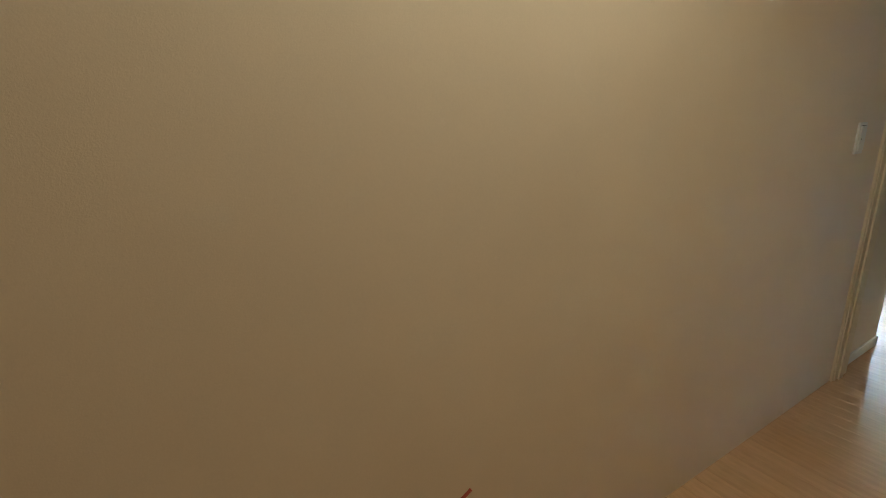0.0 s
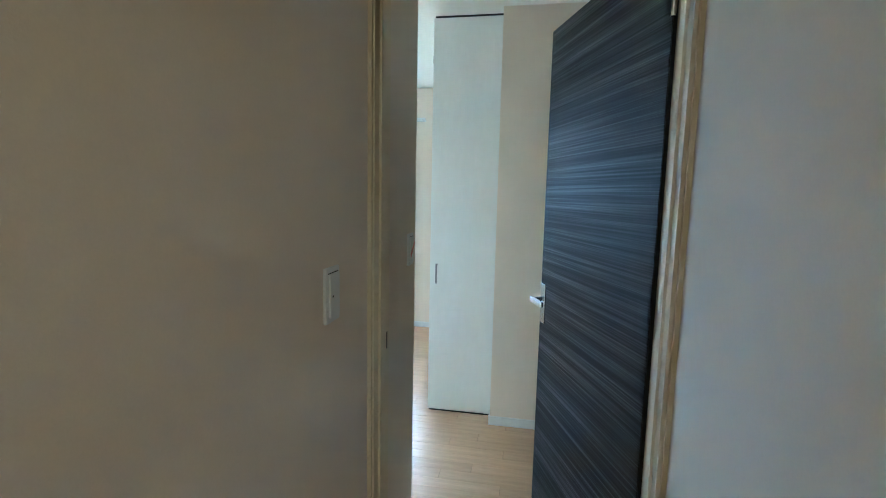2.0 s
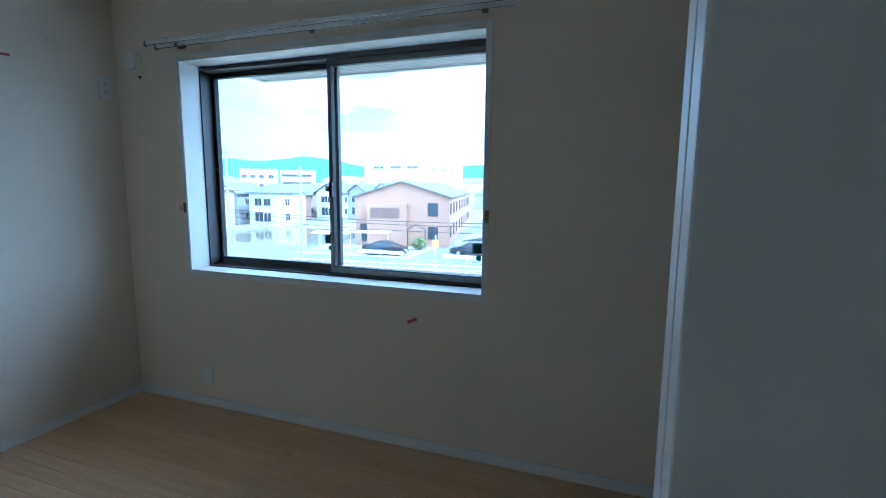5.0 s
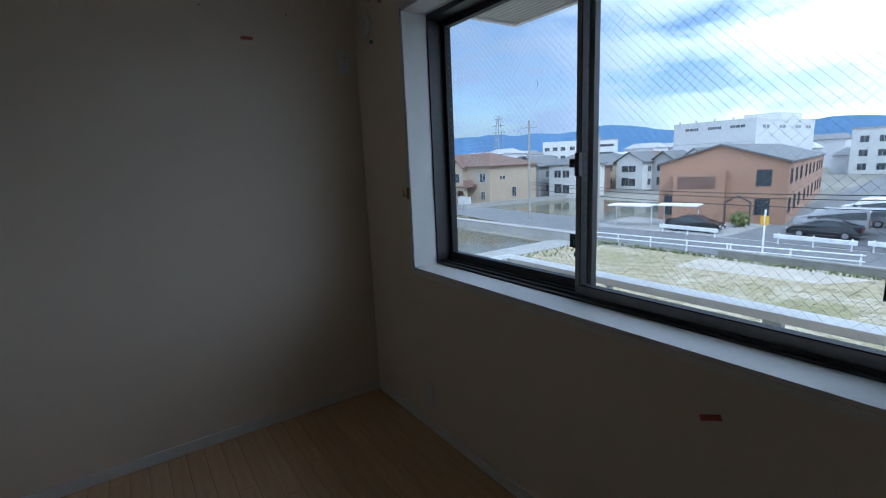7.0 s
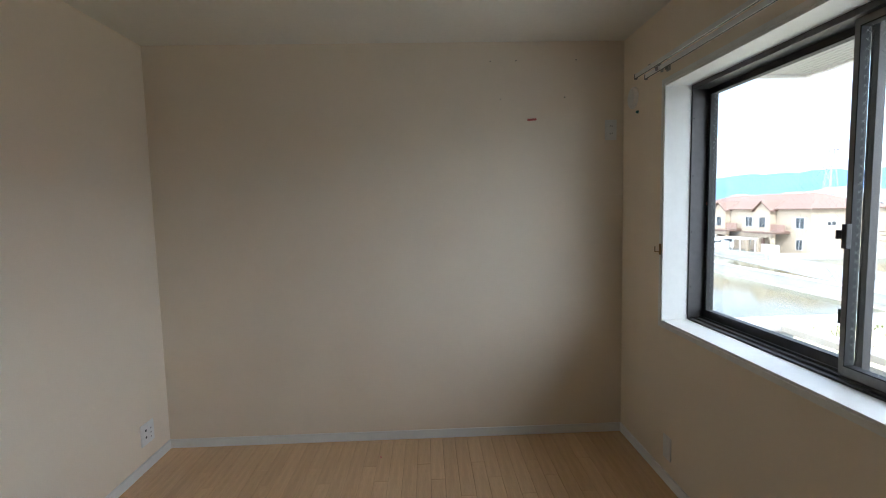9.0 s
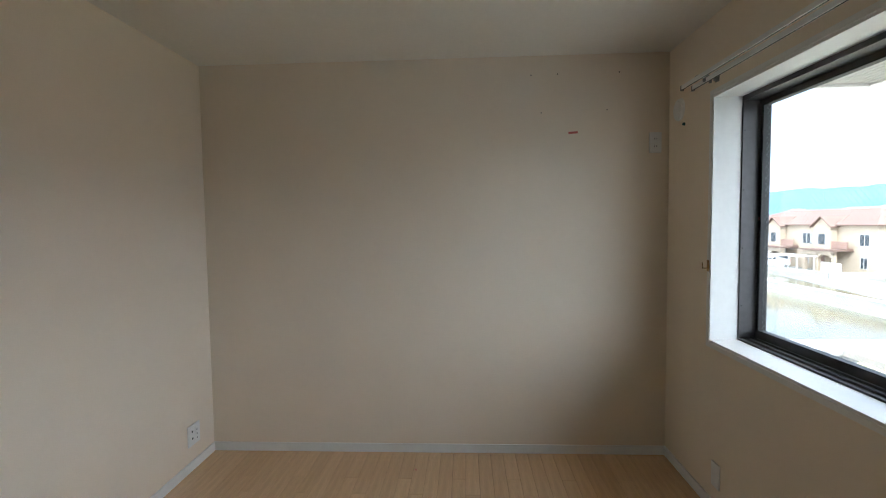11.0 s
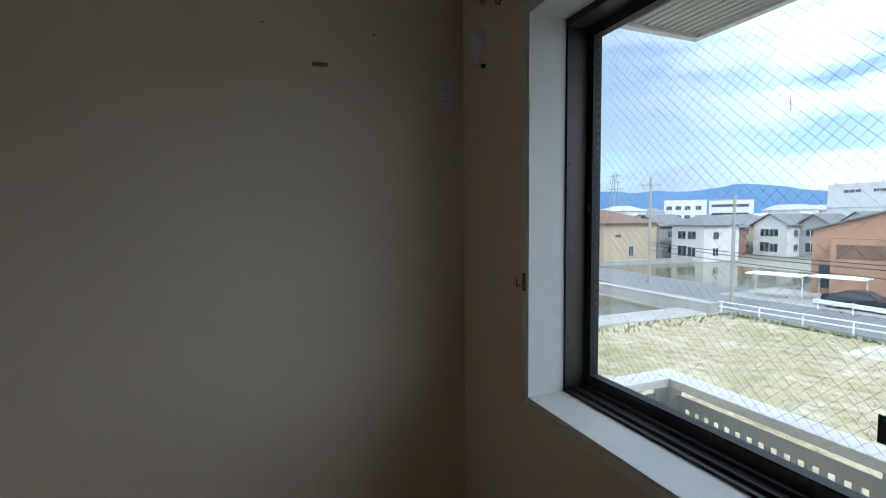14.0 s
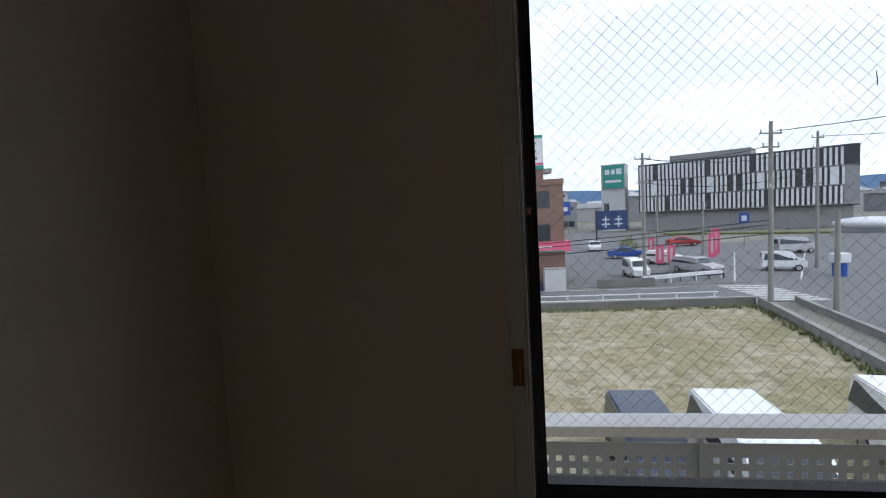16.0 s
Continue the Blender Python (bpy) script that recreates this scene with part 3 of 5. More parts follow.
def grass_colours(m):
    """Dry straw, green and bare patches, at three sizes."""
    n, l = m.node_tree.nodes, m.node_tree.links
    tc = n.new("ShaderNodeTexCoord")
    col = None
    for s, lo, hi, c, det in ((0.16, 0.47, 0.63, (0.20, 0.20, 0.085, 1), 6), (0.5, 0.48, 0.62, (0.43, 0.385, 0.30, 1), 7), (1.6, 0.47, 0.60, (0.16, 0.14, 0.07, 1), 9)):
        t, r, mx = n.new("ShaderNodeTexNoise"), n.new("ShaderNodeMapRange"), n.new("ShaderNodeMixRGB")
        t.inputs["Scale"].default_value, t.inputs["Detail"].default_value, t.inputs["Roughness"].default_value = s, det, 0.65
        r.inputs["From Min"].default_value, r.inputs["From Max"].default_value = lo, hi
        r.inputs["To Max"].default_value = 0.75
        l.new(tc.outputs["Object"], t.inputs["Vector"])
        l.new(t.outputs["Fac"], r.inputs["Value"])
        l.new(r.outputs["Result"], mx.inputs[0])
        if col is None:
            mx.inputs[1].default_value = (0.34, 0.29, 0.19, 1)
        else:
            l.new(col, mx.inputs[1])
        mx.inputs[2].default_value = c
        col = mx.outputs[0]
    l.new(col, n["Principled BSDF"].inputs["Base Color"])


grass_colours(M_GRASS)
M_TUFT = material("grass_tuft", (0.34, 0.29, 0.17), 0.9, vary=0.3, scale=0.6, per_island=0.3)
M_WEED = material("green_weed", (0.14, 0.165, 0.06), 0.9, vary=0.3, scale=1, per_island=0.3)
M_ASPH = material("asphalt", (0.145, 0.148, 0.152), 0.9, vary=0.18, scale=0.4, fine=6)
M_PAINT = material("road_paint", (0.52, 0.52, 0.51), 0.8, vary=0.15, scale=3)
M_CONC = material("concrete", (0.29, 0.285, 0.27), 0.9, vary=0.2, scale=1.2, fine=12)
M_CONCD = material("dark_concrete", (0.17, 0.165, 0.15), 0.9, vary=0.3, scale=1.0, fine=10)
M_SAND = material("pale_sand", (0.40, 0.36, 0.30), 0.95, vary=0.25, scale=0.8, fine=6)
M_WATER = material("paddy_water", (0.11, 0.10, 0.06), 0.10, vary=0.4, scale=0.3, fine=3)
M_WATER.node_tree.nodes["Principled BSDF"].inputs["IOR"].default_value = 1.33
M_WHITE = material("white_steel", (0.70, 0.71, 0.72), 0.45, vary=0.06, scale=2)
M_POLE = material("pole_concrete", (0.27, 0.26, 0.24), 0.85, vary=0.15, scale=2)
M_STEEL = material("galvanised_steel", (0.30, 0.31, 0.32), 0.6, 0.5)
M_CABLE = material("cable", (0.02, 0.02, 0.02), 0.6)


def sheet(name, pts, z, mat, label, kind="structure"):
    bm = bmesh.new()
    lo = [bm.verts.new((x, y, z - 0.3)) for x, y in pts]
    hi = [bm.verts.new((x, y, z)) for x, y in pts]
    bm.faces.new(hi)
    for i in range(len(pts)):
        j = (i + 1) % len(pts)
        bm.faces.new((lo[i], lo[j], hi[j], hi[i]))
    return tagged(new(name, finish(name, bm, mat)), label, name.split("_")[0], kind=kind)


sheet("ground", [(-3000, -200), (3000, -200), (3000, 3500), (-3000, 3500)], G - 0.02, M_GROUND, "wide grey-brown town ground reaching the horizon")
sheet("ground_lot", [(-22, 9), (13.2, 9), (14.2, 17), (16.2, 30.8), (-12, 30.6), (-21.8, 29.4)], G + 0.02, M_GRASS, "vacant lot of dry yellowed grass")
sheet("ground_entry", [(-12.5, 26.5), (-5.5, 27.5), (-3.4, 31.0), (-12.5, 31.0)], G + 0.026, M_SAND, "patch of bare pale sand on the lot")
sheet("road_street", [(-75, 41), (-26, 32), (-13, 31.4), (20, 32), (20, 38.6), (-14, 38.8), (-28, 42), (-75, 46)], G + 0.01, M_ASPH, "grey asphalt street past the lot")
sheet("road_crossing", [(19.2, 32), (17.6, 20), (24, 5), (60, 5), (120, 100), (33, 75), (20, 40)], G + 0.012, M_ASPH, "wide asphalt road junction")
sheet("road_parking", [(5.6, 39.4), (20, 39.4), (34, 75), (28, 120), (8, 120)], G + 0.014, M_ASPH, "asphalt car park beside the brick building")
sheet("road_alley", [(-15.2, 38.9), (-5.0, 38.9), (-7, 130), (-26, 130)], G + 0.016, M_ASPH, "asphalt parking lane between two buildings")
sheet("pavement_forecourt", [(-28, 37.5), (-15.2, 38.9), (-15.2, 48), (-28, 46)], G + 0.018, M_CONC, "pale concrete forecourt with bicycle sheds")
sheet("water_paddy_1", [(-62, 12), (-24.5, 14), (-24.5, 27.6), (-62, 28.2)], G + 0.015, M_WATER, "flooded rice paddy with still brown water")
sheet("water_paddy_2", [(-90, 31), (-29, 31), (-29, 62), (-50, 62), (-52.6, 40), (-90, 38)], G + 0.005, M_WATER, "flooded rice paddy behind a low wall")
sheet("pavement_path", [(-24.5, 10), (-22.2, 10), (-21.6, 31), (-24.5, 29)], G + 0.05, M_CONC, "narrow concrete path along the paddy")


def strip(name, label, p0, p1, w, h, mat, z0=G):
    a, b = Vector((*p0, 0)), Vector((*p1, 0))
    d = b - a
    t = thing(name, label, name.replace("_", " "), pose(p0[0], p0[1], z0, 0, 0, math.degrees(math.atan2(d.y, d.x))), kind="structure")
    part("wall", boxes((0, -w / 2, -0.3, d.length, w / 2, h - 0.08)), mat, t)
    part("coping", boxes((-0.02, -w / 2 - 0.03, h - 0.08, d.length + 0.02, w / 2 + 0.03, h), bevel=0.01), M_CONC, t)
    return t


strip("retaining_wall", "low dark concrete wall at the street edge", (-12, 30.9), (16.2, 31.2), 0.25, 0.55, M_CONCD)
strip("side_wall", "low concrete wall along the lot", (16.4, 31.0), (13.5, 12), 0.25, 0.55, M_CONC)
strip("side_wall", "low concrete wall by the pavement verge", (19.0, 31.8), (16.6, 14), 0.2, 0.35, M_CONC)
strip("canal_wall", "long pale concrete wall across the paddies", (-64, 29.6), (-22, 29.6), 0.9, 0.75, M_CONC)
strip("canal_wall", "pale concrete wall before the townhouse gardens", (-90, 37.6), (-52.4, 40.3), 0.4, 0.7, M_CONC)
strip("canal_wall", "pale concrete wall by the far paddy", (-52.4, 40.5), (-50.6, 61.0), 0.4, 0.7, M_CONC)

for i in range(8):
    bar = tagged(new("crosswalk_stripe", finish("crosswalk_stripe", boxes((-1.7, -0.24, 0, 1.7, 0.24, 0.006)), M_PAINT)), "white painted crosswalk stripe on asphalt", "road marking", group="crosswalk")
    bar.matrix_world = pose(18.6 + i * 0.12, 37.9 - i * 0.8, G + 0.024, 0, 0, -6)
for a, b in (((-22, 38.6), (14, 38.0)), ((-12, 32.6), (17, 32.6)), ((19, 40), (29, 62)), ((24, 40), (36, 60))):
    d = Vector(b) - Vector(a)
    li = tagged(new("road_line", finish("road_line", boxes((0, -0.07, 0, d.length, 0.07, 0.005)), M_PAINT)), "thin white painted line on asphalt", "road marking", group="road lines")
    li.matrix_world = pose(a[0], a[1], G + 0.022, 0, 0, math.degrees(math.atan2(d.y, d.x)))

rng = random.Random(7)
for nm, mat, count, hgt, place in (
        ("grass_tufts", M_TUFT, 6500, 0.075, lambda: (rng.uniform(-20, 13), rng.uniform(9.5, 30.4))),
        ("weeds", M_WEED, 1100, 0.28, lambda: (rng.uniform(-21, 16), 30.5 + rng.uniform(-0.5, 0.1)) if rng.random() < 0.55 else (lambda v: (13.3 + (v - 12) * 0.15 + rng.uniform(-0.5, 0.1), v))(rng.uniform(12, 30)) if rng.random() < 0.6 else (-20.8 + rng.uniform(-0.9, 0.9), rng.uniform(12, 31)))):
    vs, fs = [], []
    for _ in range(count):
        x, y = place()
        if nm == "grass_tufts" and -12 < x < -4 and y > 27:
            continue
        for _ in range(4):
            a, h = rng.uniform(0, 6.28), hgt * rng.uniform(0.4, 1.2)
            dx, dy = math.cos(a), math.sin(a)
            k = len(vs)
            vs += [(x - dy * 0.03, y + dx * 0.03, G), (x + dy * 0.03, y - dx * 0.03, G), (x + dx * h * 0.6, y + dy * h * 0.6, G + h)]
            fs.append((k, k + 1, k + 2))
    me = bpy.data.meshes.new(nm)
    me.from_pydata(vs, [], fs)
    me.materials.append(mat)
    tagged(new(nm, me), "dry tufts of grass over the lot" if nm == "grass_tufts" else "green weeds along the walls", "grass", kind="stuff")


def guard_rail(label, a, b, double=False):
    d = Vector(b) - Vector(a)
    t = thing("guard_rail", label, "guard rail", pose(a[0], a[1], G, 0, 0, math.degrees(math.atan2(d.y, d.x))), group="street guard rails")
    n = max(2, int(d.length / 2.2))
    for i in range(n + 1):
        part("post", rod(bmesh.new(), (i * d.length / n, 0, -0.05), (i * d.length / n, 0, 0.85), 0.055, 8), M_WHITE, t)
    if double:
        for z in (0.45, 0.80):
            part("pipe", rod(bmesh.new(), (-0.2, -0.07, z), (d.length + 0.2, -0.07, z), 0.04, 8), M_WHITE, t)
    else:
        part("beam", boxes((-0.3, -0.10, 0.45, d.length + 0.3, -0.05, 0.78), (-0.3, -0.13, 0.50, d.length + 0.3, -0.10, 0.56), (-0.3, -0.13, 0.67, d.length + 0.3, -0.10, 0.73), bevel=0.01), M_WHITE, t)


guard_rail("white steel pipe fence along the lot wall", (-2.6, 31.8), (14, 31.8), True)
guard_rail("white steel pipe fence beside the paddy lane", (-22.0, 30.4), (-11.8, 31.6), True)
guard_rail("white steel pipe fence before the street", (-11.6, 31.6), (-5.2, 32.6), True)
guard_rail("white corrugated guard rail by the forecourt", (-20, 38.0), (-15.5, 37.8))
guard_rail("white corrugated guard rail by the car park", (-11.1, 37.9), (-6.9, 37.8))
guard_rail("white corrugated guard rail before the brick building", (-5.9, 38.2), (-1.0, 38.2))
guard_rail("white corrugated guard rail at the corner", (11.8, 39.6), (18.8, 42.0))

# ---- buildings ----
M_BRICK = material("brown_brick_tile", (0.22, 0.135, 0.105), 0.8, vary=0.15, scale=0.8, fine=9)
M_ORANGE = material("tan_brick_tile", (0.31, 0.185, 0.125), 0.8, vary=0.15, scale=0.5, fine=8)
M_BEIGE = material("beige_stucco", (0.36, 0.29, 0.215), 0.85, vary=0.1, scale=0.6)
M_WHITEW = material("white_siding", (0.52, 0.52, 0.51), 0.8, vary=0.1, scale=0.5)
M_GREYW = material("grey_siding", (0.30, 0.30, 0.30), 0.8, vary=0.1, scale=0.5)
M_ROOFR = material("brown_roof_tile", (0.14, 0.085, 0.065), 0.8, vary=0.2, scale=1.5)
M_ROOFG = material("grey_roof_tile", (0.13, 0.135, 0.14), 0.8, vary=0.2, scale=1.5)
M_DKGL = material("dark_window_glass", (0.035, 0.045, 0.055), 0.12, vary=0.2, scale=2)
M_BLACK = material("black_cladding", (0.05, 0.052, 0.058), 0.6, vary=0.15, scale=1)
M_PINK = material("pink_sign", (0.72, 0.12, 0.22), 0.6, vary=0.06)
M_SIGNG = material("teal_sign", (0.03, 0.27, 0.22), 0.6, vary=0.06)
M_NAVY = material("navy_sign", (0.03, 0.06, 0.16), 0.6, vary=0.06)


def add_window(parent, x, z, w, h, face, W, D, sill=True):
    """face: 0 front (y=0), 1 right side (x=W), 2 left side (x=0)."""
    m = {0: pose(x, 0, z), 1: pose(W, x, z, 0, 0, 90), 2: pose(0, D - x, z, 0, 0, -90)}[face]
    win = part("window", boxes((-0.05, -0.05, -0.05, w + 0.05, 0.02, 0.0), (-0.05, -0.05, h, w + 0.05, 0.02, h + 0.05), (-0.05, -0.05, 0, 0, 0.02, h), (w, -0.05, 0, w + 0.05, 0.02, h), (w / 2 - 0.03, -0.04, 0, w / 2 + 0.03, 0.02, h)), M_WHITEW if sill else M_BLACK, parent)
    win.matrix_basis = m
    part("pane", boxes((0, -0.02, 0, w, 0.02, h)), M_DKGL, win)


def building(name, label, m, W, D, Ht, wall, roof="flat", roofmat=None, windows=(), rise=1.6, over=0.5, cat="building", light_frames=True, group=""):
    t = thing(name, label, cat, m, group=group)
    if roof == "gable":
        bm = bmesh.new()
        prof = [(0, 0), (W, 0), (W, Ht), (W / 2, Ht + rise), (0, Ht)]
        v0 = [bm.verts.new((x, 0, z)) for x, z in prof]
        v1 = [bm.verts.new((x, D, z)) for x, z in prof]
        bm.faces.new(v0), bm.faces.new(v1)
        for i in range(5):
            j = (i + 1) % 5
            bm.faces.new((v0[i], v0[j], v1[j], v1[i]))
        part("wall", bm, wall, t)
        bm = bmesh.new()
        k = rise / (W / 2)
        for s in (0, 1):
            xa, xb = (-over, W / 2) if s == 0 else (W / 2, W + over)
            za, zb = (Ht - over * k, Ht + rise) if s == 0 else (Ht + rise, Ht - over * k)
            q = [bm.verts.new(c) for c in ((xa, -over, za + 0.03), (xb, -over, zb + 0.03), (xb, D + over, zb + 0.03), (xa, D + over, za + 0.03),
                                           (xa, -over, za + 0.18), (xb, -over, zb + 0.18), (xb, D + over, zb + 0.18), (xa, D + over, za + 0.18))]
            for f in ((0, 1, 2, 3), (4, 5, 6, 7), (0, 1, 5, 4), (1, 2, 6, 5), (2, 3, 7, 6), (3, 0, 4, 7)):
                bm.faces.new([q[i] for i in f])
        part("roof", bm, roofmat, t)
    else:
        part("wall", boxes((0, 0, 0, W, D, Ht)), wall, t)
        if roof == "hip":
            bm = bmesh.new()
            a, o = min(W, D) / 2, over
            b = [bm.verts.new(c) for c in ((-o, -o, Ht), (W + o, -o, Ht), (W + o, D + o, Ht), (-o, D + o, Ht))]
            b2 = [bm.verts.new((v.co.x, v.co.y, Ht + 0.12)) for v in b]
            r = [bm.verts.new(c) for c in (((a, D / 2, Ht + rise), (W - a, D / 2, Ht + rise)) if W > D else ((W / 2, a, Ht + rise), (W / 2, D - a, Ht + rise)))]
            bm.faces.new(b)
            for i in range(4):
                bm.faces.new((b[i], b[(i + 1) % 4], b2[(i + 1) % 4], b2[i]))
            if W > D:
                fs = ((b2[0], b2[1], r[1], r[0]), (b2[1], b2[2], r[1]), (b2[2], b2[3], r[0], r[1]), (b2[3], b2[0], r[0]))
            else:
                fs = ((b2[0], b2[1], r[0]), (b2[1], b2[2], r[1], r[0]), (b2[2], b2[3], r[1]), (b2[3], b2[0], r[0], r[1]))
            for f in fs:
                bm.faces.new(f)
            part("roof", bm, roofmat, t)
        else:
            part("parapet", boxes((-0.08, -0.08, Ht - 0.35, W + 0.08, 0.2, Ht + 0.12), (-0.08, D - 0.2, Ht - 0.35, W + 0.08, D + 0.08, Ht + 0.12),
                                  (-0.08, 0.2, Ht - 0.35, 0.2, D - 0.2, Ht + 0.12), (W - 0.2, 0.2, Ht - 0.35, W + 0.08, D - 0.2, Ht + 0.12)), roofmat or wall, t)
    for x, z, w, h, f in windows:
        add_window(t, x, z, w, h, f, W, D, light_frames)
    return t


# brown brick office with roof sign
W1 = 9.7
office = building("brick_office", "three-storey brown brick office with roof sign", pose(-4.3, 38.95, G, 0, 0, 3), W1, 11, 9.2, M_BRICK,
                  windows=[(1.8, 6.9, 1.0, 1.2, 0), (1.8, 4.1, 1.0, 1.1, 0), (7.6, 7.0, 0.9, 1.3, 0), (7.6, 4.2, 0.9, 1.3, 0),
                           (3.0, 7.0, 1.2, 1.2, 1), (3.0, 4.2, 1.2, 1.2, 1), (7.0, 7.0, 1.2, 1.2, 1), (-0.02 + 0.35, 7.0, 0.5, 1.2, 0), (0.35, 4.2, 0.5, 1.2, 0)], light_frames=False)
sgn = part("sign_band", boxes((1.1, -0.35, 3.2, W1 + 0.4, 0.0, 4.05), (W1, 0.0, 3.2, W1 + 0.4, 6, 4.05)), M_PINK, office, "pink sign band with white marks")
for x0, x1, z0, z1 in ((2.0, 3.9, 3.75, 3.9), (2.0, 3.9, 3.4, 3.6), (5.2, 5.75, 3.4, 3.9), (5.95, 6.5, 3.4, 3.9), (7.3, 8.6, 3.55, 3.7)):
    part("mark", boxes((x0, -0.37, z0, x1, -0.35, z1)), M_WHITE, sgn)
part("green_mark", boxes((1.12, -0.37, 3.22, 1.9, -0.35, 3.5)), M_SIGNG, sgn)
part("green_mark", boxes((4.6, -0.37, 3.22, 9.5, -0.35, 3.33)), M_SIGNG, sgn)
board = part("roof_sign", boxes((4.41, 0.5, 10.2, 8.26, 0.8, 13.1)), M_WHITE, office, "white rooftop sign with teal bands")
part("band", boxes((4.41, 0.47, 12.85, 8.26, 0.5, 13.1)), M_SIGNG, board)
part("band", boxes((4.41, 0.47, 10.2, 8.26, 0.5, 10.55)), M_SIGNG, board)
part("band", boxes((4.41, 0.47, 10.62, 8.26, 0.5, 10.78)), M_PINK, board)
for dx in (5.05, 6.55):
    for a, b, c, d in ((0, 1, .84, .96), (.1, .9, .54, .66), (0, 1, .24, .36), (.43, .57, 0, 1.1)):
        part("mark", boxes((dx + a * 1.15, 0.47, 11.45 + c * 1.05, dx + b * 1.15, 0.5, 11.45 + d * 1.05)), M_BLACK, board)
part("mark", boxes((5.0, 0.47, 11.05, 7.75, 0.5, 11.25)), M_BLACK, board)
part("sign_base", boxes((4.45, 0.55, 9.2, 8.2, 2.0, 10.2)), M_BRICK, office)
part("roof_unit", boxes((6.6, 0.9, 9.9, 9.0, 2.6, 10.3), bevel=0.03), M_GREYW, office)
part("downpipe", rod(bmesh.new(), (7.2, -0.1, 0.2), (7.2, -0.1, 5.6), 0.07, 8), M_WHITEW, office)

# tan gabled apartment block
wins = [(x, z, 1.3, 1.3, 1) for x in (1.2, 5.2, 9.2, 14.5, 19, 24, 29, 33, 37) for z in (1.0, 3.7)] + [(8.6, 0.9, 1.1, 1.4, 0), (8.6, 3.6, 1.1, 1.4, 0), (0.6, 0.6, 0.9, 1.9, 0)]
apart = building("gabled_apartments", "two-storey tan brick apartments with gabled grey roof", pose(-25.0, 45.7, G, 0, 0, 13), 11.0, 41, 5.7, M_ORANGE, "gable", M_ROOFG, wins, rise=1.7, over=0.25, light_frames=False)
part("entrance_bay", boxes((1.6, -0.9, 0, 6.2, 0, 5.0)), M_ORANGE, apart)
# flat dark brown panel, slightly proud of the bay front
part("dark_band", boxes((2.0, -0.93, 3.3, 5.4, -0.9, 4.5)), M_ROOFR, apart)
gate = thing("garden_gate", "dark pergola gate with a small gabled top", "gate", pose(-18.4, 45.6, G, 0, 0, 14))
for x in (0, 2.0):
    part("post", boxes((x, 0, 0, x + 0.12, 0.12, 2.1)), M_BLACK, gate)
bm = rod(bmesh.new(), (0, 0.06, 2.1), (1.06, 0.06, 2.75), 0.07, 6)
rod(bm, (2.12, 0.06, 2.1), (1.06, 0.06, 2.75), 0.07, 6)
part("top", bm, M_BLACK, gate)

# white warehouse
M_SHEET = material("white_sheet_cladding", (0.50, 0.51, 0.52), 0.6, vary=0.07, scale=0.3, stretch=(6, 6, 0.3), fine=3)
wins = [(x + k * 0.95, 11.2, 0.8, 0.55, 0) for x in (2.6, 7.2, 11.6) for k in (0, 1, 2)] + [(x + k * 1.6, 11.0, 1.2, 0.6, 1) for x in (3, 11, 19, 25) for k in (0, 1)]
ware = building("warehouse", "large white windowless warehouse with small high vents", pose(-54.5, 101, G, 0, 0, 0), 16.2, 30, 12.8, M_SHEET, "flat", M_WHITEW, wins)
for x in (1.0, 4.5, 8.2, 11.8, 15.2):
    part("vent", rod(bmesh.new(), (x, 0.6, 12.9), (x, 0.6, 13.4), 0.22, 8), M_WHITEW, ware)
for z in (4.2, 8.4):
    part("ledge", boxes((-0.05, -0.06, z, 16.25, 0.0, z + 0.1)), M_GREYW, ware)
part("roof_house", boxes((8, 14, 12.8, 15, 26, 14.4)), M_WHITEW, ware)
# grey apartments with recessed balconies
wins = [(x, z, 1.6, 1.5, 0) for x in (1.6, 5.0, 17.0, 21.0) for z in (1.0, 4.2, 7.4)]
gap = building("grey_apartments", "three-storey pale grey apartment block with balconies", pose(-34.5, 143, G, 0, 0, 3), 25, 10, 10.7, M_WHITEW, "flat", M_GREYW, wins)
part("stair_core", boxes((8.6, -0.25, 0, 11.8, 0.0, 10.7)), M_GREYW, gap, "darker grey central bay")
for z in (1.2, 4.4, 7.6):
    part("pane", boxes((9.2, -0.3, z, 11.2, -0.25, z + 1.5)), M_DKGL, gap)
    part("balcony", boxes((12.2, -1.3, z - 1.1, 16.4, 0, z - 0.95), (12.2, -1.3, z - 0.95, 16.4, -1.2, z + 0.15)), M_WHITEW, gap)
    part("balcony_door", boxes((12.6, -0.06, z - 0.9, 16.0, 0.0, z + 1.2)), M_DKGL, gap)
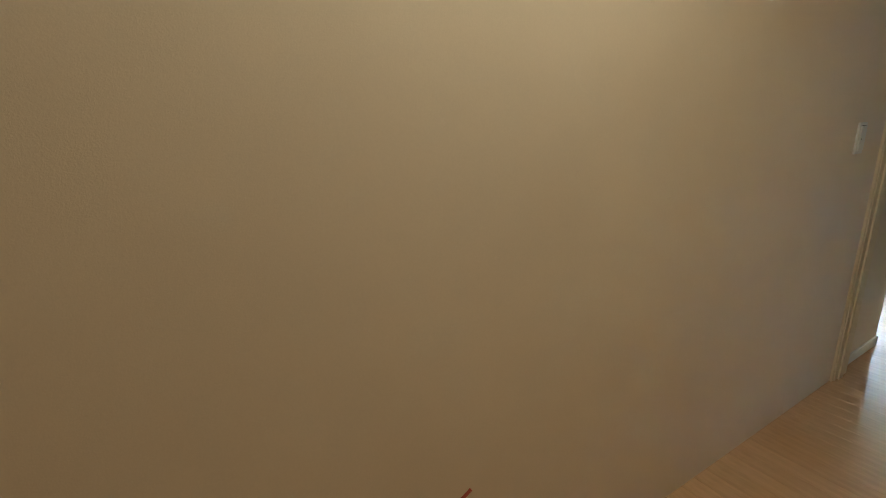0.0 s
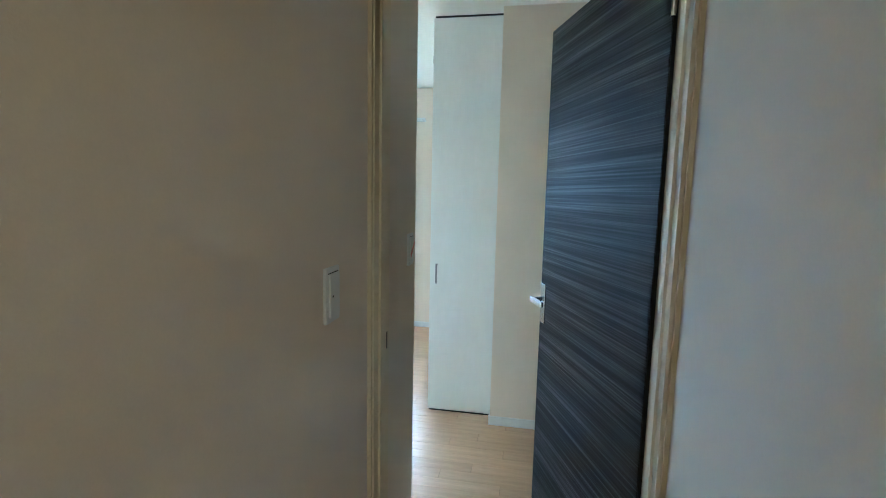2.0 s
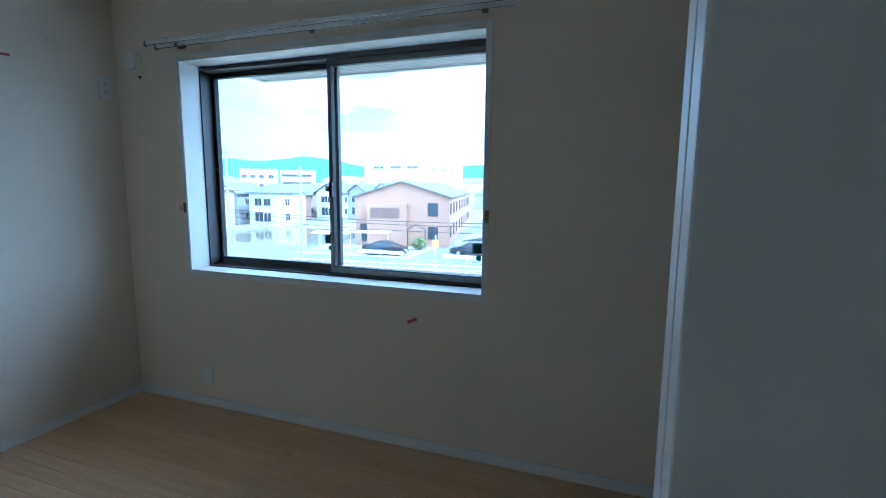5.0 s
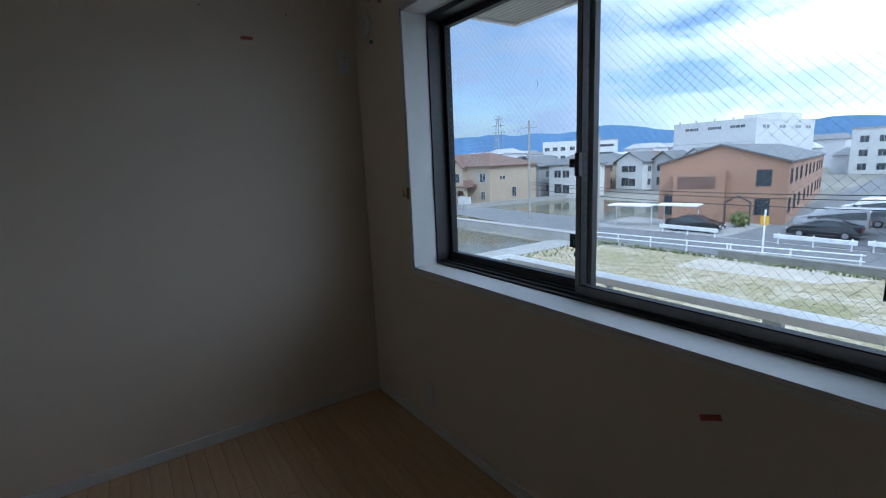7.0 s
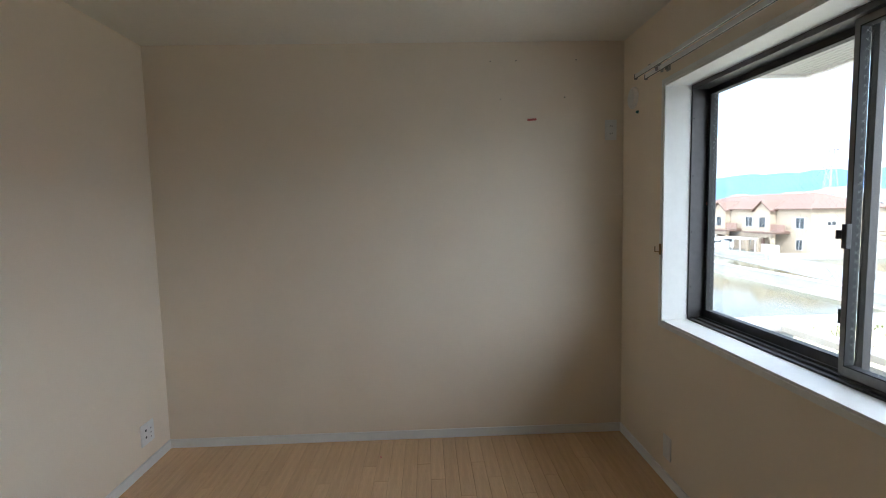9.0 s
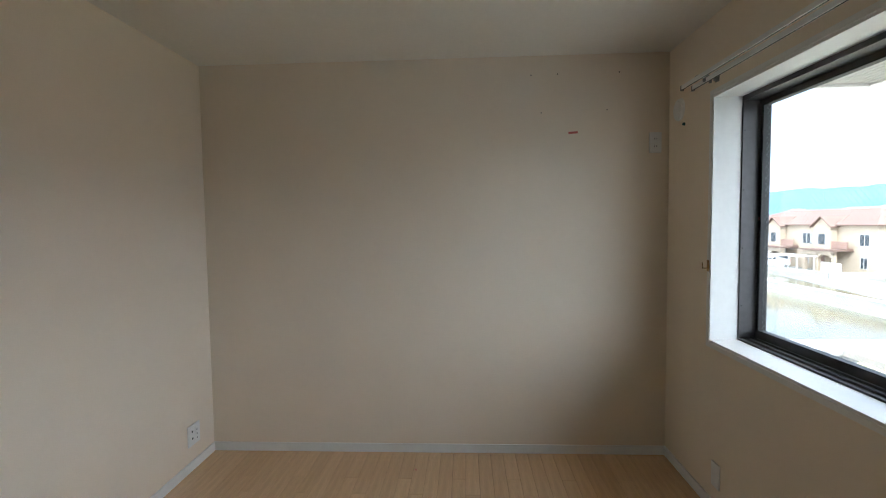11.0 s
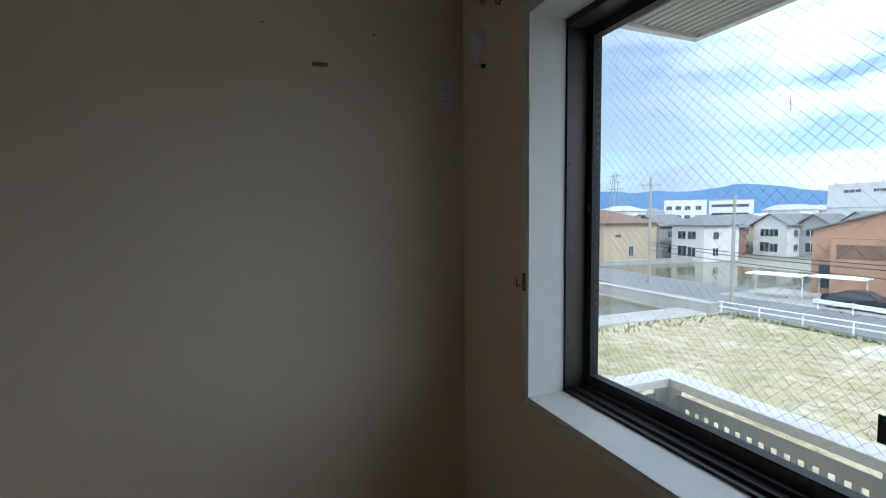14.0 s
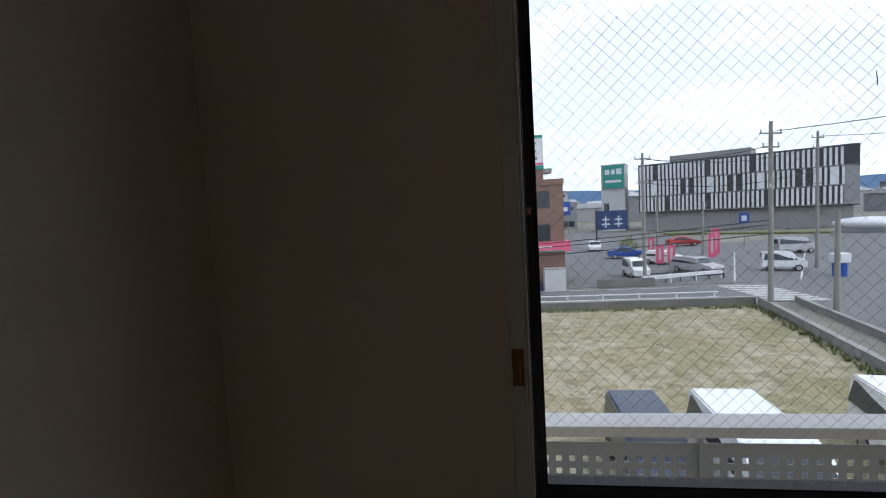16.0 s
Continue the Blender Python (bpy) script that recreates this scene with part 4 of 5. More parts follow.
# beige townhouse: three entrance bays, the plain gable-less end turned to the side street
TW = 27.0
wins = [(2.2, 3.9, 1.2, 0.5, 1), (5.0, 0.9, 1.0, 1.6, 1)]
for e in (TW, TW - 9.0, TW - 18.0):
    wins += [(e - 2.3, 3.5, 1.3, 1.4, 0), (e - 2.1, 0.7, 0.9, 1.3, 0)]
th = building("townhouse", "long beige stucco townhouse with brown hipped roof", pose(-54.5 - TW, 46.2, G, 0, 0, 3), TW, 11.0, 6.0, M_BEIGE, "hip", M_ROOFR, wins, rise=2.3)
for e in (TW, TW - 9.0, TW - 18.0):
    x = e - 8.4
    bm = bmesh.new()
    prof = [(x, 0), (x + 2.8, 0), (x + 2.8, 6.0), (x + 1.4, 7.1), (x, 6.0)]
    v0, v1 = ([bm.verts.new((a, yy, z)) for a, z in prof] for yy in (-0.9, 2.5))
    bm.faces.new(v0), bm.faces.new(v1)
    for i in range(5):
        bm.faces.new((v0[i], v0[(i + 1) % 5], v1[(i + 1) % 5], v1[i]))
    bay = part("gabled_bay", bm, M_BEIGE, th)
    bm = bmesh.new()
    for xa, za, xb, zb in ((x - 0.35, 5.73, x + 1.4, 7.12), (x + 1.4, 7.12, x + 3.15, 5.73)):
        q = [bm.verts.new(c) for c in ((xa, -1.25, za), (xb, -1.25, zb), (xb, 3.0, zb), (xa, 3.0, za), (xa, -1.25, za + 0.16), (xb, -1.25, zb + 0.16), (xb, 3.0, zb + 0.16), (xa, 3.0, za + 0.16))]
        for f in ((0, 1, 2, 3), (4, 5, 6, 7), (0, 1, 5, 4), (1, 2, 6, 5), (2, 3, 7, 6), (3, 0, 4, 7)):
            bm.faces.new([q[i] for i in f])
    part("bay_roof", bm, M_ROOFR, bay)
    part("bay_window", boxes((x + 0.9, -0.93, 3.5, x + 1.9, -0.9, 4.9)), M_DKGL, bay)
    for sx in (x + 0.4, x + 1.95):
        part("shutter", boxes((sx, -0.95, 3.45, sx + 0.45, -0.9, 4.95)), M_GREYW, bay)
    for sx in (e - 2.85, e - 0.9):
        part("shutter", boxes((sx, -0.06, 3.45, sx + 0.45, 0, 4.95)), M_GREYW, th)
    part("balcony", boxes((x + 2.8, -0.8, 3.0, x + 5.2, 0, 3.15), (x + 2.8, -0.8, 3.15, x + 5.2, -0.7, 3.95)), M_BRICK, th, "dark balcony railing")
    # arched porch on three piers
    bm = bmesh.new()
    for px in (x, x + 2.2, x + 4.6):
        box(bm, px, -2.3, 0, px + 0.4, -1.9, 2.5)
    box(bm, x, -2.3, 2.2, x + 5.0, -1.9, 2.75)
    for px in (x + 0.4, x + 2.6):
        wide = 1.8 if px < x + 1 else 2.0
        for k in (0, wide - 0.25):
            box(bm, px + k, -2.28, 1.9, px + k + 0.25, -1.92, 2.2)
    porch = part("porch", bm, M_BEIGE, th)
    part("porch_roof", boxes((x - 0.3, -2.6, 2.75, x + 5.3, 0, 2.95)), M_ROOFR, porch)
    part("front_door", boxes((x + 1.0, -0.98, 0.1, x + 2.0, -0.9, 2.1)), M_BRICK, porch)
    part("garden_wall", boxes((e - 3.0, -4.2, 0, e - 0.2, -4.0, 1.5)), M_WHITEW, th)
    cp = thing("carport", "flat white carport roof on slim posts", "carport", pose(-54.5 - TW + x, 40.6, G, 0, 0, 3), group="carports")
    part("roof", boxes((0, 0, 2.1, 4.8, 2.6, 2.2), bevel=0.02), M_WHITE, cp)
    for px, py in ((0.2, 0.2), (4.6, 0.2), (0.2, 2.4), (4.6, 2.4)):
        part("post", rod(bmesh.new(), (px, py, 0), (px, py, 2.1), 0.06, 6), M_WHITE, cp)
# small houses
hs = [(-55.2, 62, 5.8, 8, 5.6, M_WHITEW, M_ROOFG, "hip", 2), (-61.5, 71, 7, 8, 5.2, M_BRICK, M_ROOFG, "gable", 4), (-55.5, 82, 5.5, 8, 5.6, M_WHITEW, M_ROOFG, "gable", 4),
      (-50.5, 86, 4.8, 8, 5.5, M_GREYW, M_ROOFG, "gable", 4), (-47.0, 91, 4.6, 8, 5.8, M_WHITEW, M_ROOFG, "gable", 3), (-68, 82, 9, 8, 5.4, M_BEIGE, M_ROOFG, "gable", 6),
      (-64, 62, 6, 7, 5.6, M_GREYW, M_ROOFG, "gable", 3), (-76, 68, 9, 8, 5.6, M_WHITEW, M_ROOFG, "hip", 5), (-60, 92, 7, 7, 5.6, M_WHITEW, M_ROOFR, "gable", 4),
      (-72, 94, 9, 8, 5.8, M_WHITEW, M_ROOFG, "hip", 8), (-86, 80, 10, 8, 5.8, M_GREYW, M_ROOFG, "gable", 10), (-96, 62, 10, 9, 5.8, M_BEIGE, M_ROOFG, "hip", 6),
      (-66, 106, 8, 7, 5.4, M_GREYW, M_ROOFG, "gable", 5), (-78, 110, 8, 7, 5.6, M_BRICK, M_ROOFG, "hip", 9), (-58, 118, 8, 7, 5.4, M_WHITEW, M_ROOFG, "gable", 4),
      (-96, 98, 9, 8, 5.6, M_WHITEW, M_ROOFG, "hip", 12), (-90, 116, 8, 7, 5.6, M_BEIGE, M_ROOFR, "hip", 8)]
for x, y, w, d, h, wm, rm, rf, a in hs:
    col = {M_WHITEW.name: "white", M_BRICK.name: "dark brown", M_GREYW.name: "grey", M_BEIGE.name: "beige"}[wm.name]
    building("house", f"two-storey {col} house with a {'brown' if rm is M_ROOFR else 'grey'} {rf} roof", pose(x, y, G, 0, 0, a), w, d, h, wm, rf, rm,
             [(1.2, 3.5, 1.4, 1.2, 0), (w - 2.8, 3.5, 1.4, 1.2, 0), (1.2, 0.8, 1.6, 1.6, 0), (w - 2.8, 0.8, 1.4, 1.4, 0), (2.0, 3.5, 1.2, 1.1, 1), (2.0, 0.9, 1.2, 1.2, 1)], rise=1.7, cat="house", group="houses by the paddies")
# pale school block on the skyline
building("school_block", "distant white three-storey block on the skyline", pose(-155, 167, G, 0, 0, 41), 16.5, 12, 14.2, M_WHITEW, "flat", M_WHITEW,
         [(x, z, 2.2, 1.7, 0) for x in (1.0, 4.6, 8.2, 12.4) for z in (2, 6, 10)])
building("school_block", "pale layered block on the skyline", pose(-160.6, 202, G, 0, 0, 37), 18, 12, 15, M_WHITEW, "flat", M_GREYW,
         [(1, z, 15, 1.3, 0) for z in (3.5, 7.5, 11.5)])
building("school_block", "long low white block on the skyline", pose(-163.6, 136, G, 0, 0, 47), 21, 10, 10.2, M_WHITEW, "flat", M_WHITEW,
         [(x, 7, 1.4, 1.4, 0) for x in range(1, 20, 2)])

# striped black and white building
xa, ya, xb, yb = 32.0, 115.0, 65.0, 94.0
SL = math.hypot(xb - xa, yb - ya)
sb = thing("striped_building", "black three-storey building with vertical white louvres", "building", pose(xa, ya, G, 0, 0, math.degrees(math.atan2(yb - ya, xb - xa))))
part("core", boxes((0, 0.3, 4.2, SL, 24, 15.5)), M_BLACK, sb)
part("ground_floor", boxes((0.8, 1.5, 0, SL - 0.8, 22, 4.2)), M_GREYW, sb, "recessed grey ground floor")
part("roof_house", boxes((6, 4, 15.5, 22, 12, 17.2)), M_GREYW, sb)
for fl in range(3):
    z0 = 4.6 + fl * 3.6
    part("ledge", boxes((-0.2, 0.05, z0 - 0.2, SL + 0.2, 0.3, z0 - 0.05)), M_GREYW, sb)
    x = 0.4
    i = 0
    while x < SL - 2.4:
        gap = (i * 7 + fl * 11) % 23
        if gap in (3, 4) or (fl == 1 and gap in (12, 13)):
            x += 0.8
        else:
            w = 1.3 if (fl == 1 and gap in (8, 9)) else 0.42
            part("louvre", boxes((x, 0, z0, x + w, 0.3, z0 + 3.3)), M_WHITE, sb)
            x += w + 0.40
        i += 1
part("end_panel", boxes((SL - 2.2, 0.1, 4.4, SL, 0.3, 11.5)), M_GREYW, sb)
building("sign_tower", "white building with a tall teal wall sign", pose(24.6, 120, G, 0, 0, -20), 5.5, 8, 16.4, M_WHITEW, "flat", M_WHITEW, [(0.6, 1, 1.2, 6, 0)])
tsign = thing("wall_sign", "teal wall sign with white marks", "sign", pose(25.0, 119.6, G + 10.6, 0, 0, -20))
part("board", boxes((0, -0.4, 0, 4.9, -0.2, 5.6)), M_SIGNG, tsign)
for x0, x1, z0, z1 in ((0.5, 1.6, 3.4, 4.6), (2.0, 2.8, 3.4, 4.5), (3.2, 4.4, 3.3, 4.7), (0.6, 4.2, 1.4, 2.0)):
    part("mark", boxes((x0, -0.45, z0, x1, -0.4, z1)), M_WHITE, tsign)
nsign = thing("street_sign", "navy shop sign with white marks on a post", "sign", pose(14.3, 72, G + 0.9, 0, 0, -12))
part("post", boxes((-0.3, -0.1, -0.9, -0.05, 0.1, 5.2)), M_BLACK, nsign)
part("board", boxes((-0.05, -0.15, 2.2, 4.2, 0.15, 5.0)), M_NAVY, nsign)
for x0 in (0.6, 2.4):
    part("mark", boxes((x0, -0.18, 2.9, x0 + 1.2, -0.15, 3.1), ), M_WHITE, nsign)
    part("mark", boxes((x0 + 0.5, -0.18, 2.5, x0 + 0.7, -0.15, 4.2)), M_WHITE, nsign)
    part("mark", boxes((x0 + 0.1, -0.18, 3.6, x0 + 1.1, -0.15, 3.8)), M_WHITE, nsign)
awn = thing("white_awning", "long low white arched roof beside the junction", "shed", pose(60, 84, G, 0, 0, -45))
bm = bmesh.new()
for i in range(3):
    bmesh.ops.create_uvsphere(bm, u_segments=20, v_segments=10, radius=1, matrix=Matrix.Translation((i * 9, 0, 1.4)) @ Matrix.Diagonal((5.2, 3.0, 1.1, 1)))
part("roof", bm, M_WHITE, awn, smooth=True)
part("wall", boxes((-4, -2.2, 0, 22, 2.2, 1.5)), M_GREYW, awn)

# far town and hills
vs_col = bmesh.new()
rng = random.Random(3)
for _ in range(420):
    a, r = radians(rng.uniform(-42, 78)), rng.uniform(150, 620)
    x, y = -math.sin(a) * r, math.cos(a) * r
    if -2 < x < 110 and y < 165:
        continue
    w, d, h = rng.uniform(7, 14), rng.uniform(7, 12), rng.choice((4.5, 5.5, 6, 6.5, 9))
    box(vs_col, x, y, G, x + w, y + d, G + h)
    k = len(vs_col.verts)
    q = [vs_col.verts.new(c) for c in ((x - .4, y - .4, G + h), (x + w + .4, y - .4, G + h), (x + w + .4, y + d + .4, G + h), (x - .4, y + d + .4, G + h), (x + 1, y + d / 2, G + h + 1.8), (x + w - 1, y + d / 2, G + h + 1.8))]
    for f in ((0, 1, 5, 4), (1, 2, 5), (2, 3, 4, 5), (3, 0, 4)):
        vs_col.faces.new([q[i] for i in f])
M_TOWN = material("far_town", (0.34, 0.34, 0.35), 0.9, vary=0.2, scale=0.05, per_island=0.65)
tagged(new("far_town", finish("far_town", vs_col, M_TOWN)), "far low houses spreading to the hills", "houses", kind="stuff")

# distance haze is put into the hills' blue base colour
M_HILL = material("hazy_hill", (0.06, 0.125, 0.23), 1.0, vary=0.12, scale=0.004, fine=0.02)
bm = bmesh.new()
prev = None
for i in range(161):
    a = radians(-60 + i * 150 / 160)
    hgt = 60 + 75 * (0.5 + 0.5 * noise.noise((a * 2.3, 1.7, 0))) + 34 * noise.noise((a * 9, 4.1, 0)) + 9 * noise.noise((a * 40, 2.2, 0))
    hgt += 30
    hgt *= 0.45 + 0.55 * min(1, max(0, (a + 0.25) / 0.7))
    R = 2300
    row = [bm.verts.new((-math.sin(a) * R * k, math.cos(a) * R * k, G + z)) for k, z in ((0.86, 0), (0.93, hgt * 0.55), (1.0, hgt), (1.25, 0))]
    if prev:
        for j in range(3):
            bm.faces.new((prev[j], row[j], row[j + 1], prev[j + 1]))
    prev = row
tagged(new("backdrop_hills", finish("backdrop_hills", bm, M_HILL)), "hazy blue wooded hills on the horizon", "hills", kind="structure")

# ---- vehicles ----
M_TYRE = material("tyre", (0.02, 0.02, 0.02), 0.9)
M_RIM = material("rim", (0.45, 0.45, 0.46), 0.35, 0.8)
M_LAMP = material("lamp_glass", (0.75, 0.75, 0.72), 0.15)
M_TAIL = material("tail_lamp", (0.45, 0.02, 0.02), 0.25)
CAR_PAINT = {n: material("paint_" + n, c, 0.22, 0.1, vary=0.03) for n, c in dict(white=(0.78, 0.79, 0.80), silver=(0.42, 0.43, 0.45), black=(0.02, 0.022, 0.026),
             navy=(0.03, 0.045, 0.08), blue=(0.03, 0.09, 0.36), red=(0.45, 0.04, 0.04), grey=(0.16, 0.17, 0.19)).items()}
BODY = {  # side profile of the body and of the glasshouse, in shares of length and height
    "van": ([(0, .2), (0, .55), (.03, .62), (.17, .66), (.30, .97), (.40, 1), (.97, 1), (1, .94), (1, .2)], [(.19, .66), (.31, .93), (.95, .93), (.97, .62), (.20, .60)]),
    "kei": ([(0, .2), (0, .5), (.05, .58), (.20, .62), (.30, .95), (.38, 1), (.95, 1), (1, .9), (1, .2)], [(.22, .62), (.32, .92), (.93, .92), (.96, .58), (.23, .58)]),
    "sedan": ([(0, .2), (0, .48), (.05, .58), (.26, .66), (.40, .96), (.50, 1), (.68, .99), (.86, .72), (.99, .66), (1, .25)], [(.29, .67), (.41, .93), (.67, .95), (.82, .70), (.30, .64)]),
    "wagon": ([(0, .2), (0, .48), (.05, .57), (.24, .65), (.37, .96), (.46, 1), (.88, .98), (.98, .70), (1, .25)], [(.27, .66), (.38, .93), (.87, .93), (.94, .66), (.28, .62)])}


def car(kind_, paint, x, y, turn, label, size=None, z=G):
    L, Wd, Ht = size or {"van": (4.7, 1.75, 1.95), "kei": (3.4, 1.48, 1.75), "sedan": (4.5, 1.74, 1.42), "wagon": (4.6, 1.75, 1.52)}[kind_]
    t = thing("van" if kind_ == "van" else "car", label, "van" if kind_ == "van" else "car", pose(x, y, z, 0, 0, turn), group="parked vehicles")

    def extrude(poly, half, bev, tuck=0.0):
        bm = bmesh.new()
        sides = []
        for s in (-1, 1):
            sides.append([bm.verts.new((px * L - L / 2, s * (half - (tuck if pz > 0.7 else 0)), pz * Ht)) for px, pz in poly])
        bm.faces.new(sides[0]), bm.faces.new(sides[1])
        n = len(poly)
        for i in range(n):
            j = (i + 1) % n
            bm.faces.new((sides[0][i], sides[0][j], sides[1][j], sides[1][i]))
        if bev:
            bmesh.ops.bevel(bm, geom=list(bm.edges), offset=bev, segments=2, affect="EDGES")
        return bm

    prof, glass = BODY[kind_]
    body = part("body", extrude(prof, Wd / 2, 0.05, 0.10), CAR_PAINT[paint], t)
    part("side_windows", extrude([(a, b) for a, b in glass], Wd / 2 + 0.006, 0, 0.10), M_DKGL, t)
    i = next(k for k in range(len(prof) - 1) if prof[k + 1][1] > 0.9 and prof[k][1] < 0.8)
    (xa, za), (xb, zb) = prof[i], prof[i + 1]
    bm = bmesh.new()
    for s, yy in ((0.06, Wd / 2 - 0.14), (0.92, Wd / 2 - 0.20)):
        for sg in (-1, 1):
            bm.verts.new(((xa + (xb - xa) * s) * L - L / 2 - 0.012, sg * yy, (za + (zb - za) * s) * Ht + 0.012))
    bm.verts.ensure_lookup_table()
    bm.faces.new([bm.verts[k] for k in (0, 1, 3, 2)])
    r = bmesh.ops.extrude_face_region(bm, geom=list(bm.faces))
    bmesh.ops.translate(bm, verts=[v for v in r["geom"] if isinstance(v, bmesh.types.BMVert)], vec=(0.02, 0, -0.02))
    part("windscreen", bm, M_DKGL, t)
    part("rear_window", boxes((L / 2 - 0.02 if kind_ in ("van", "kei") else L / 2 - 0.30, -Wd / 2 + 0.2, Ht * 0.64, L / 2 + 0.006 if kind_ in ("van", "kei") else L / 2 - 0.02, Wd / 2 - 0.2, Ht * (0.9 if kind_ in ("van", "kei") else 0.7))), M_DKGL, t)
    for wx in (-L * 0.31, L * 0.30):
        for s in (-1, 1):
            w = part("wheel", rod(bmesh.new(), (wx, s * (Wd / 2 - 0.18), 0.31), (wx, s * (Wd / 2 + 0.012), 0.31), 0.31, 18), M_TYRE, t)
            part("rim", rod(bmesh.new(), (wx, s * (Wd / 2 + 0.012), 0.31), (wx, s * (Wd / 2 + 0.022), 0.31), 0.20, 14), M_RIM, w)
    for s in (-1, 1):
        part("headlight", boxes((-L / 2 - 0.012, s * Wd * 0.36 - 0.17, Ht * 0.42, -L / 2 + 0.05, s * Wd * 0.36 + 0.17, Ht * 0.50), bevel=0.01), M_LAMP, t)
        part("tail_light", boxes((L / 2 - 0.05, s * Wd * 0.42 - 0.07, Ht * 0.45, L / 2 + 0.012, s * Wd * 0.42 + 0.07, Ht * 0.60), bevel=0.01), M_TAIL, t)
        part("mirror", boxes((-L * 0.22, s * (Wd / 2 + 0.08) - 0.07, Ht * 0.60, -L * 0.19, s * (Wd / 2 + 0.08) + 0.07, Ht * 0.67), bevel=0.01), CAR_PAINT[paint], t)
    part("plate", boxes((-L / 2 - 0.012, -0.17, Ht * 0.28, -L / 2, 0.17, Ht * 0.36)), M_WHITE, t)
    return t


car("kei", "navy", 3.75, 11.1, 90, "dark navy small car parked beside the dry lot")
car("van", "white", 5.9, 10.0, 88, "white van parked beside the dry lot")
car("van", "white", 10.2, 10.9, 80, "white van with dark windows beside the lot")
car("sedan", "black", -18.4, 40.3, 187, "black sedan parked behind the guard rail")
car("sedan", "black", -9.9, 43.0, 8, "black sedan parked beside the lane")
car("van", "silver", -10.3, 45.9, 8, "silver van parked beside the lane")
car("wagon", "grey", -9.9, 51, 8, "grey wagon parked in the lane")
car("van", "white", -10.1, 56.5, 8, "white van parked in the lane")
car("wagon", "white", -10.8, 63, 8, "white wagon parked in the lane")
car("wagon", "silver", -11.6, 71, 8, "silver wagon parked far down the lane")
car("sedan", "white", 13.8, 72, 80, "white car driving out beyond the car park")
car("sedan", "blue", 15.4, 60, 170, "blue sedan parked in the car park")
car("wagon", "white", 17.6, 53, 150, "white wagon parked beside pink banners")
car("kei", "white", 12.3, 44.2, 95, "white small van parked at the wall")
car("wagon", "silver", 18.2, 45.8, 120, "silver wagon parked behind the guard rail")
car("sedan", "red", 26.8, 73, 175, "red sedan out on the far road")
car("van", "silver", 33.8, 58.5, 190, "silver van driving at the junction")
car("kei", "white", 25.6, 45.4, 160, "white small car stopped at the junction")
car("van", "white", -66.0, 42.6, 93, "white van parked before the townhouse")
car("sedan", "blue", -69.0, 43.0, 93, "blue car parked before the townhouse")

# ---- street furniture ----
def utility_pole(label, x, y, top, arms=(), group="utility poles"):
    t = thing("utility_pole", label, "utility pole", pose(x, y, G), group=group)
    part("pole", rod(bmesh.new(), (0, 0, -0.2), (0, 0, top - G), 0.17, 12, 0.11), M_POLE, t)
    for z, w, a in arms:
        bm = boxes((-w / 2, -0.05, -0.05, w / 2, 0.05, 0.05))
        bmesh.ops.rotate(bm, verts=bm.verts, cent=(0, 0, 0), matrix=Matrix.Rotation(radians(a), 3, "Z"))
        bmesh.ops.translate(bm, verts=bm.verts, vec=(0, 0, z - G))
        arm = part("crossarm", bm, M_GREYW, t)
        for k in (-0.45, 0, 0.45):
            part("insulator", rod(bmesh.new(), (k * w * math.cos(radians(a)), k * w * math.sin(radians(a)), z - G + 0.05), (k * w * math.cos(radians(a)), k * w * math.sin(radians(a)), z - G + 0.25), 0.05, 8), M_WHITEW, arm)
    return t


utility_pole("tall grey concrete utility pole beside the lot", 16.2, 29.4, 5.7, ((5.0, 1.6, 20), (4.2, 1.2, 20), (1.8, 0.9, 60)))
utility_pole("grey concrete utility pole at the junction", 28.8, 46.0, 6.9, ((6.3, 1.8, 30), (5.4, 1.4, 30)))
utility_pole("slender grey utility pole behind the verge", 18.8, 27.8, 0.3)
utility_pole("grey utility pole at the car park", 12.2, 40.9, 5.5, ((5.0, 1.4, 10), (3.0, 0.9, 10)))
utility_pole("grey utility pole in the paddy", -36.3, 38.0, 5.6, ((4.8, 1.8, 50),))
utility_pole("grey utility pole beside the paddy", -23.6, 33.6, 3.1, ())


def cable(label, a, b, sag, r=0.026):
    c = bpy.data.curves.new("cable", "CURVE")
    c.dimensions, c.bevel_depth, c.bevel_resolution = "3D", r, 0
    s = c.splines.new("POLY")
    s.points.add(12)
    for i in range(13):
        k = i / 12
        p = Vector(a).lerp(Vector(b), k)
        s.points[i].co = (p.x, p.y, p.z - sag * 4 * k * (1 - k), 1)
    c.materials.append(M_CABLE)
    tagged(new("overhead_cable", c), label, "cable", group="overhead cables")


for z, y in ((-1.3, 36.5), (-2.1, 36.3), (-1.6, 36.8)):
    cable("thin black overhead cable along the street", (-36, 38, z), (16.2, 29.4 + (y - 36.5), z + 1.2), 0.9)
cable("thin black overhead cable towards the junction", (16.2, 29.4, 5.1), (60, 26, 11), 1.0)
cable("thin black overhead cable towards the junction", (28.8, 46.0, 6.4), (70, 40, 9), 1.2)
cable("thin black overhead cable between two poles", (16.2, 29.4, 4.3), (12.2, 40.9, 5.0), 0.4)
cable("thin black overhead cable over the car park", (12.2, 40.9, 3.0), (28.8, 46.0, 3.4), 0.8)
cable("thin black overhead cable over the car park", (12.2, 40.9, 5.0), (28.8, 46.0, 5.5), 0.8)

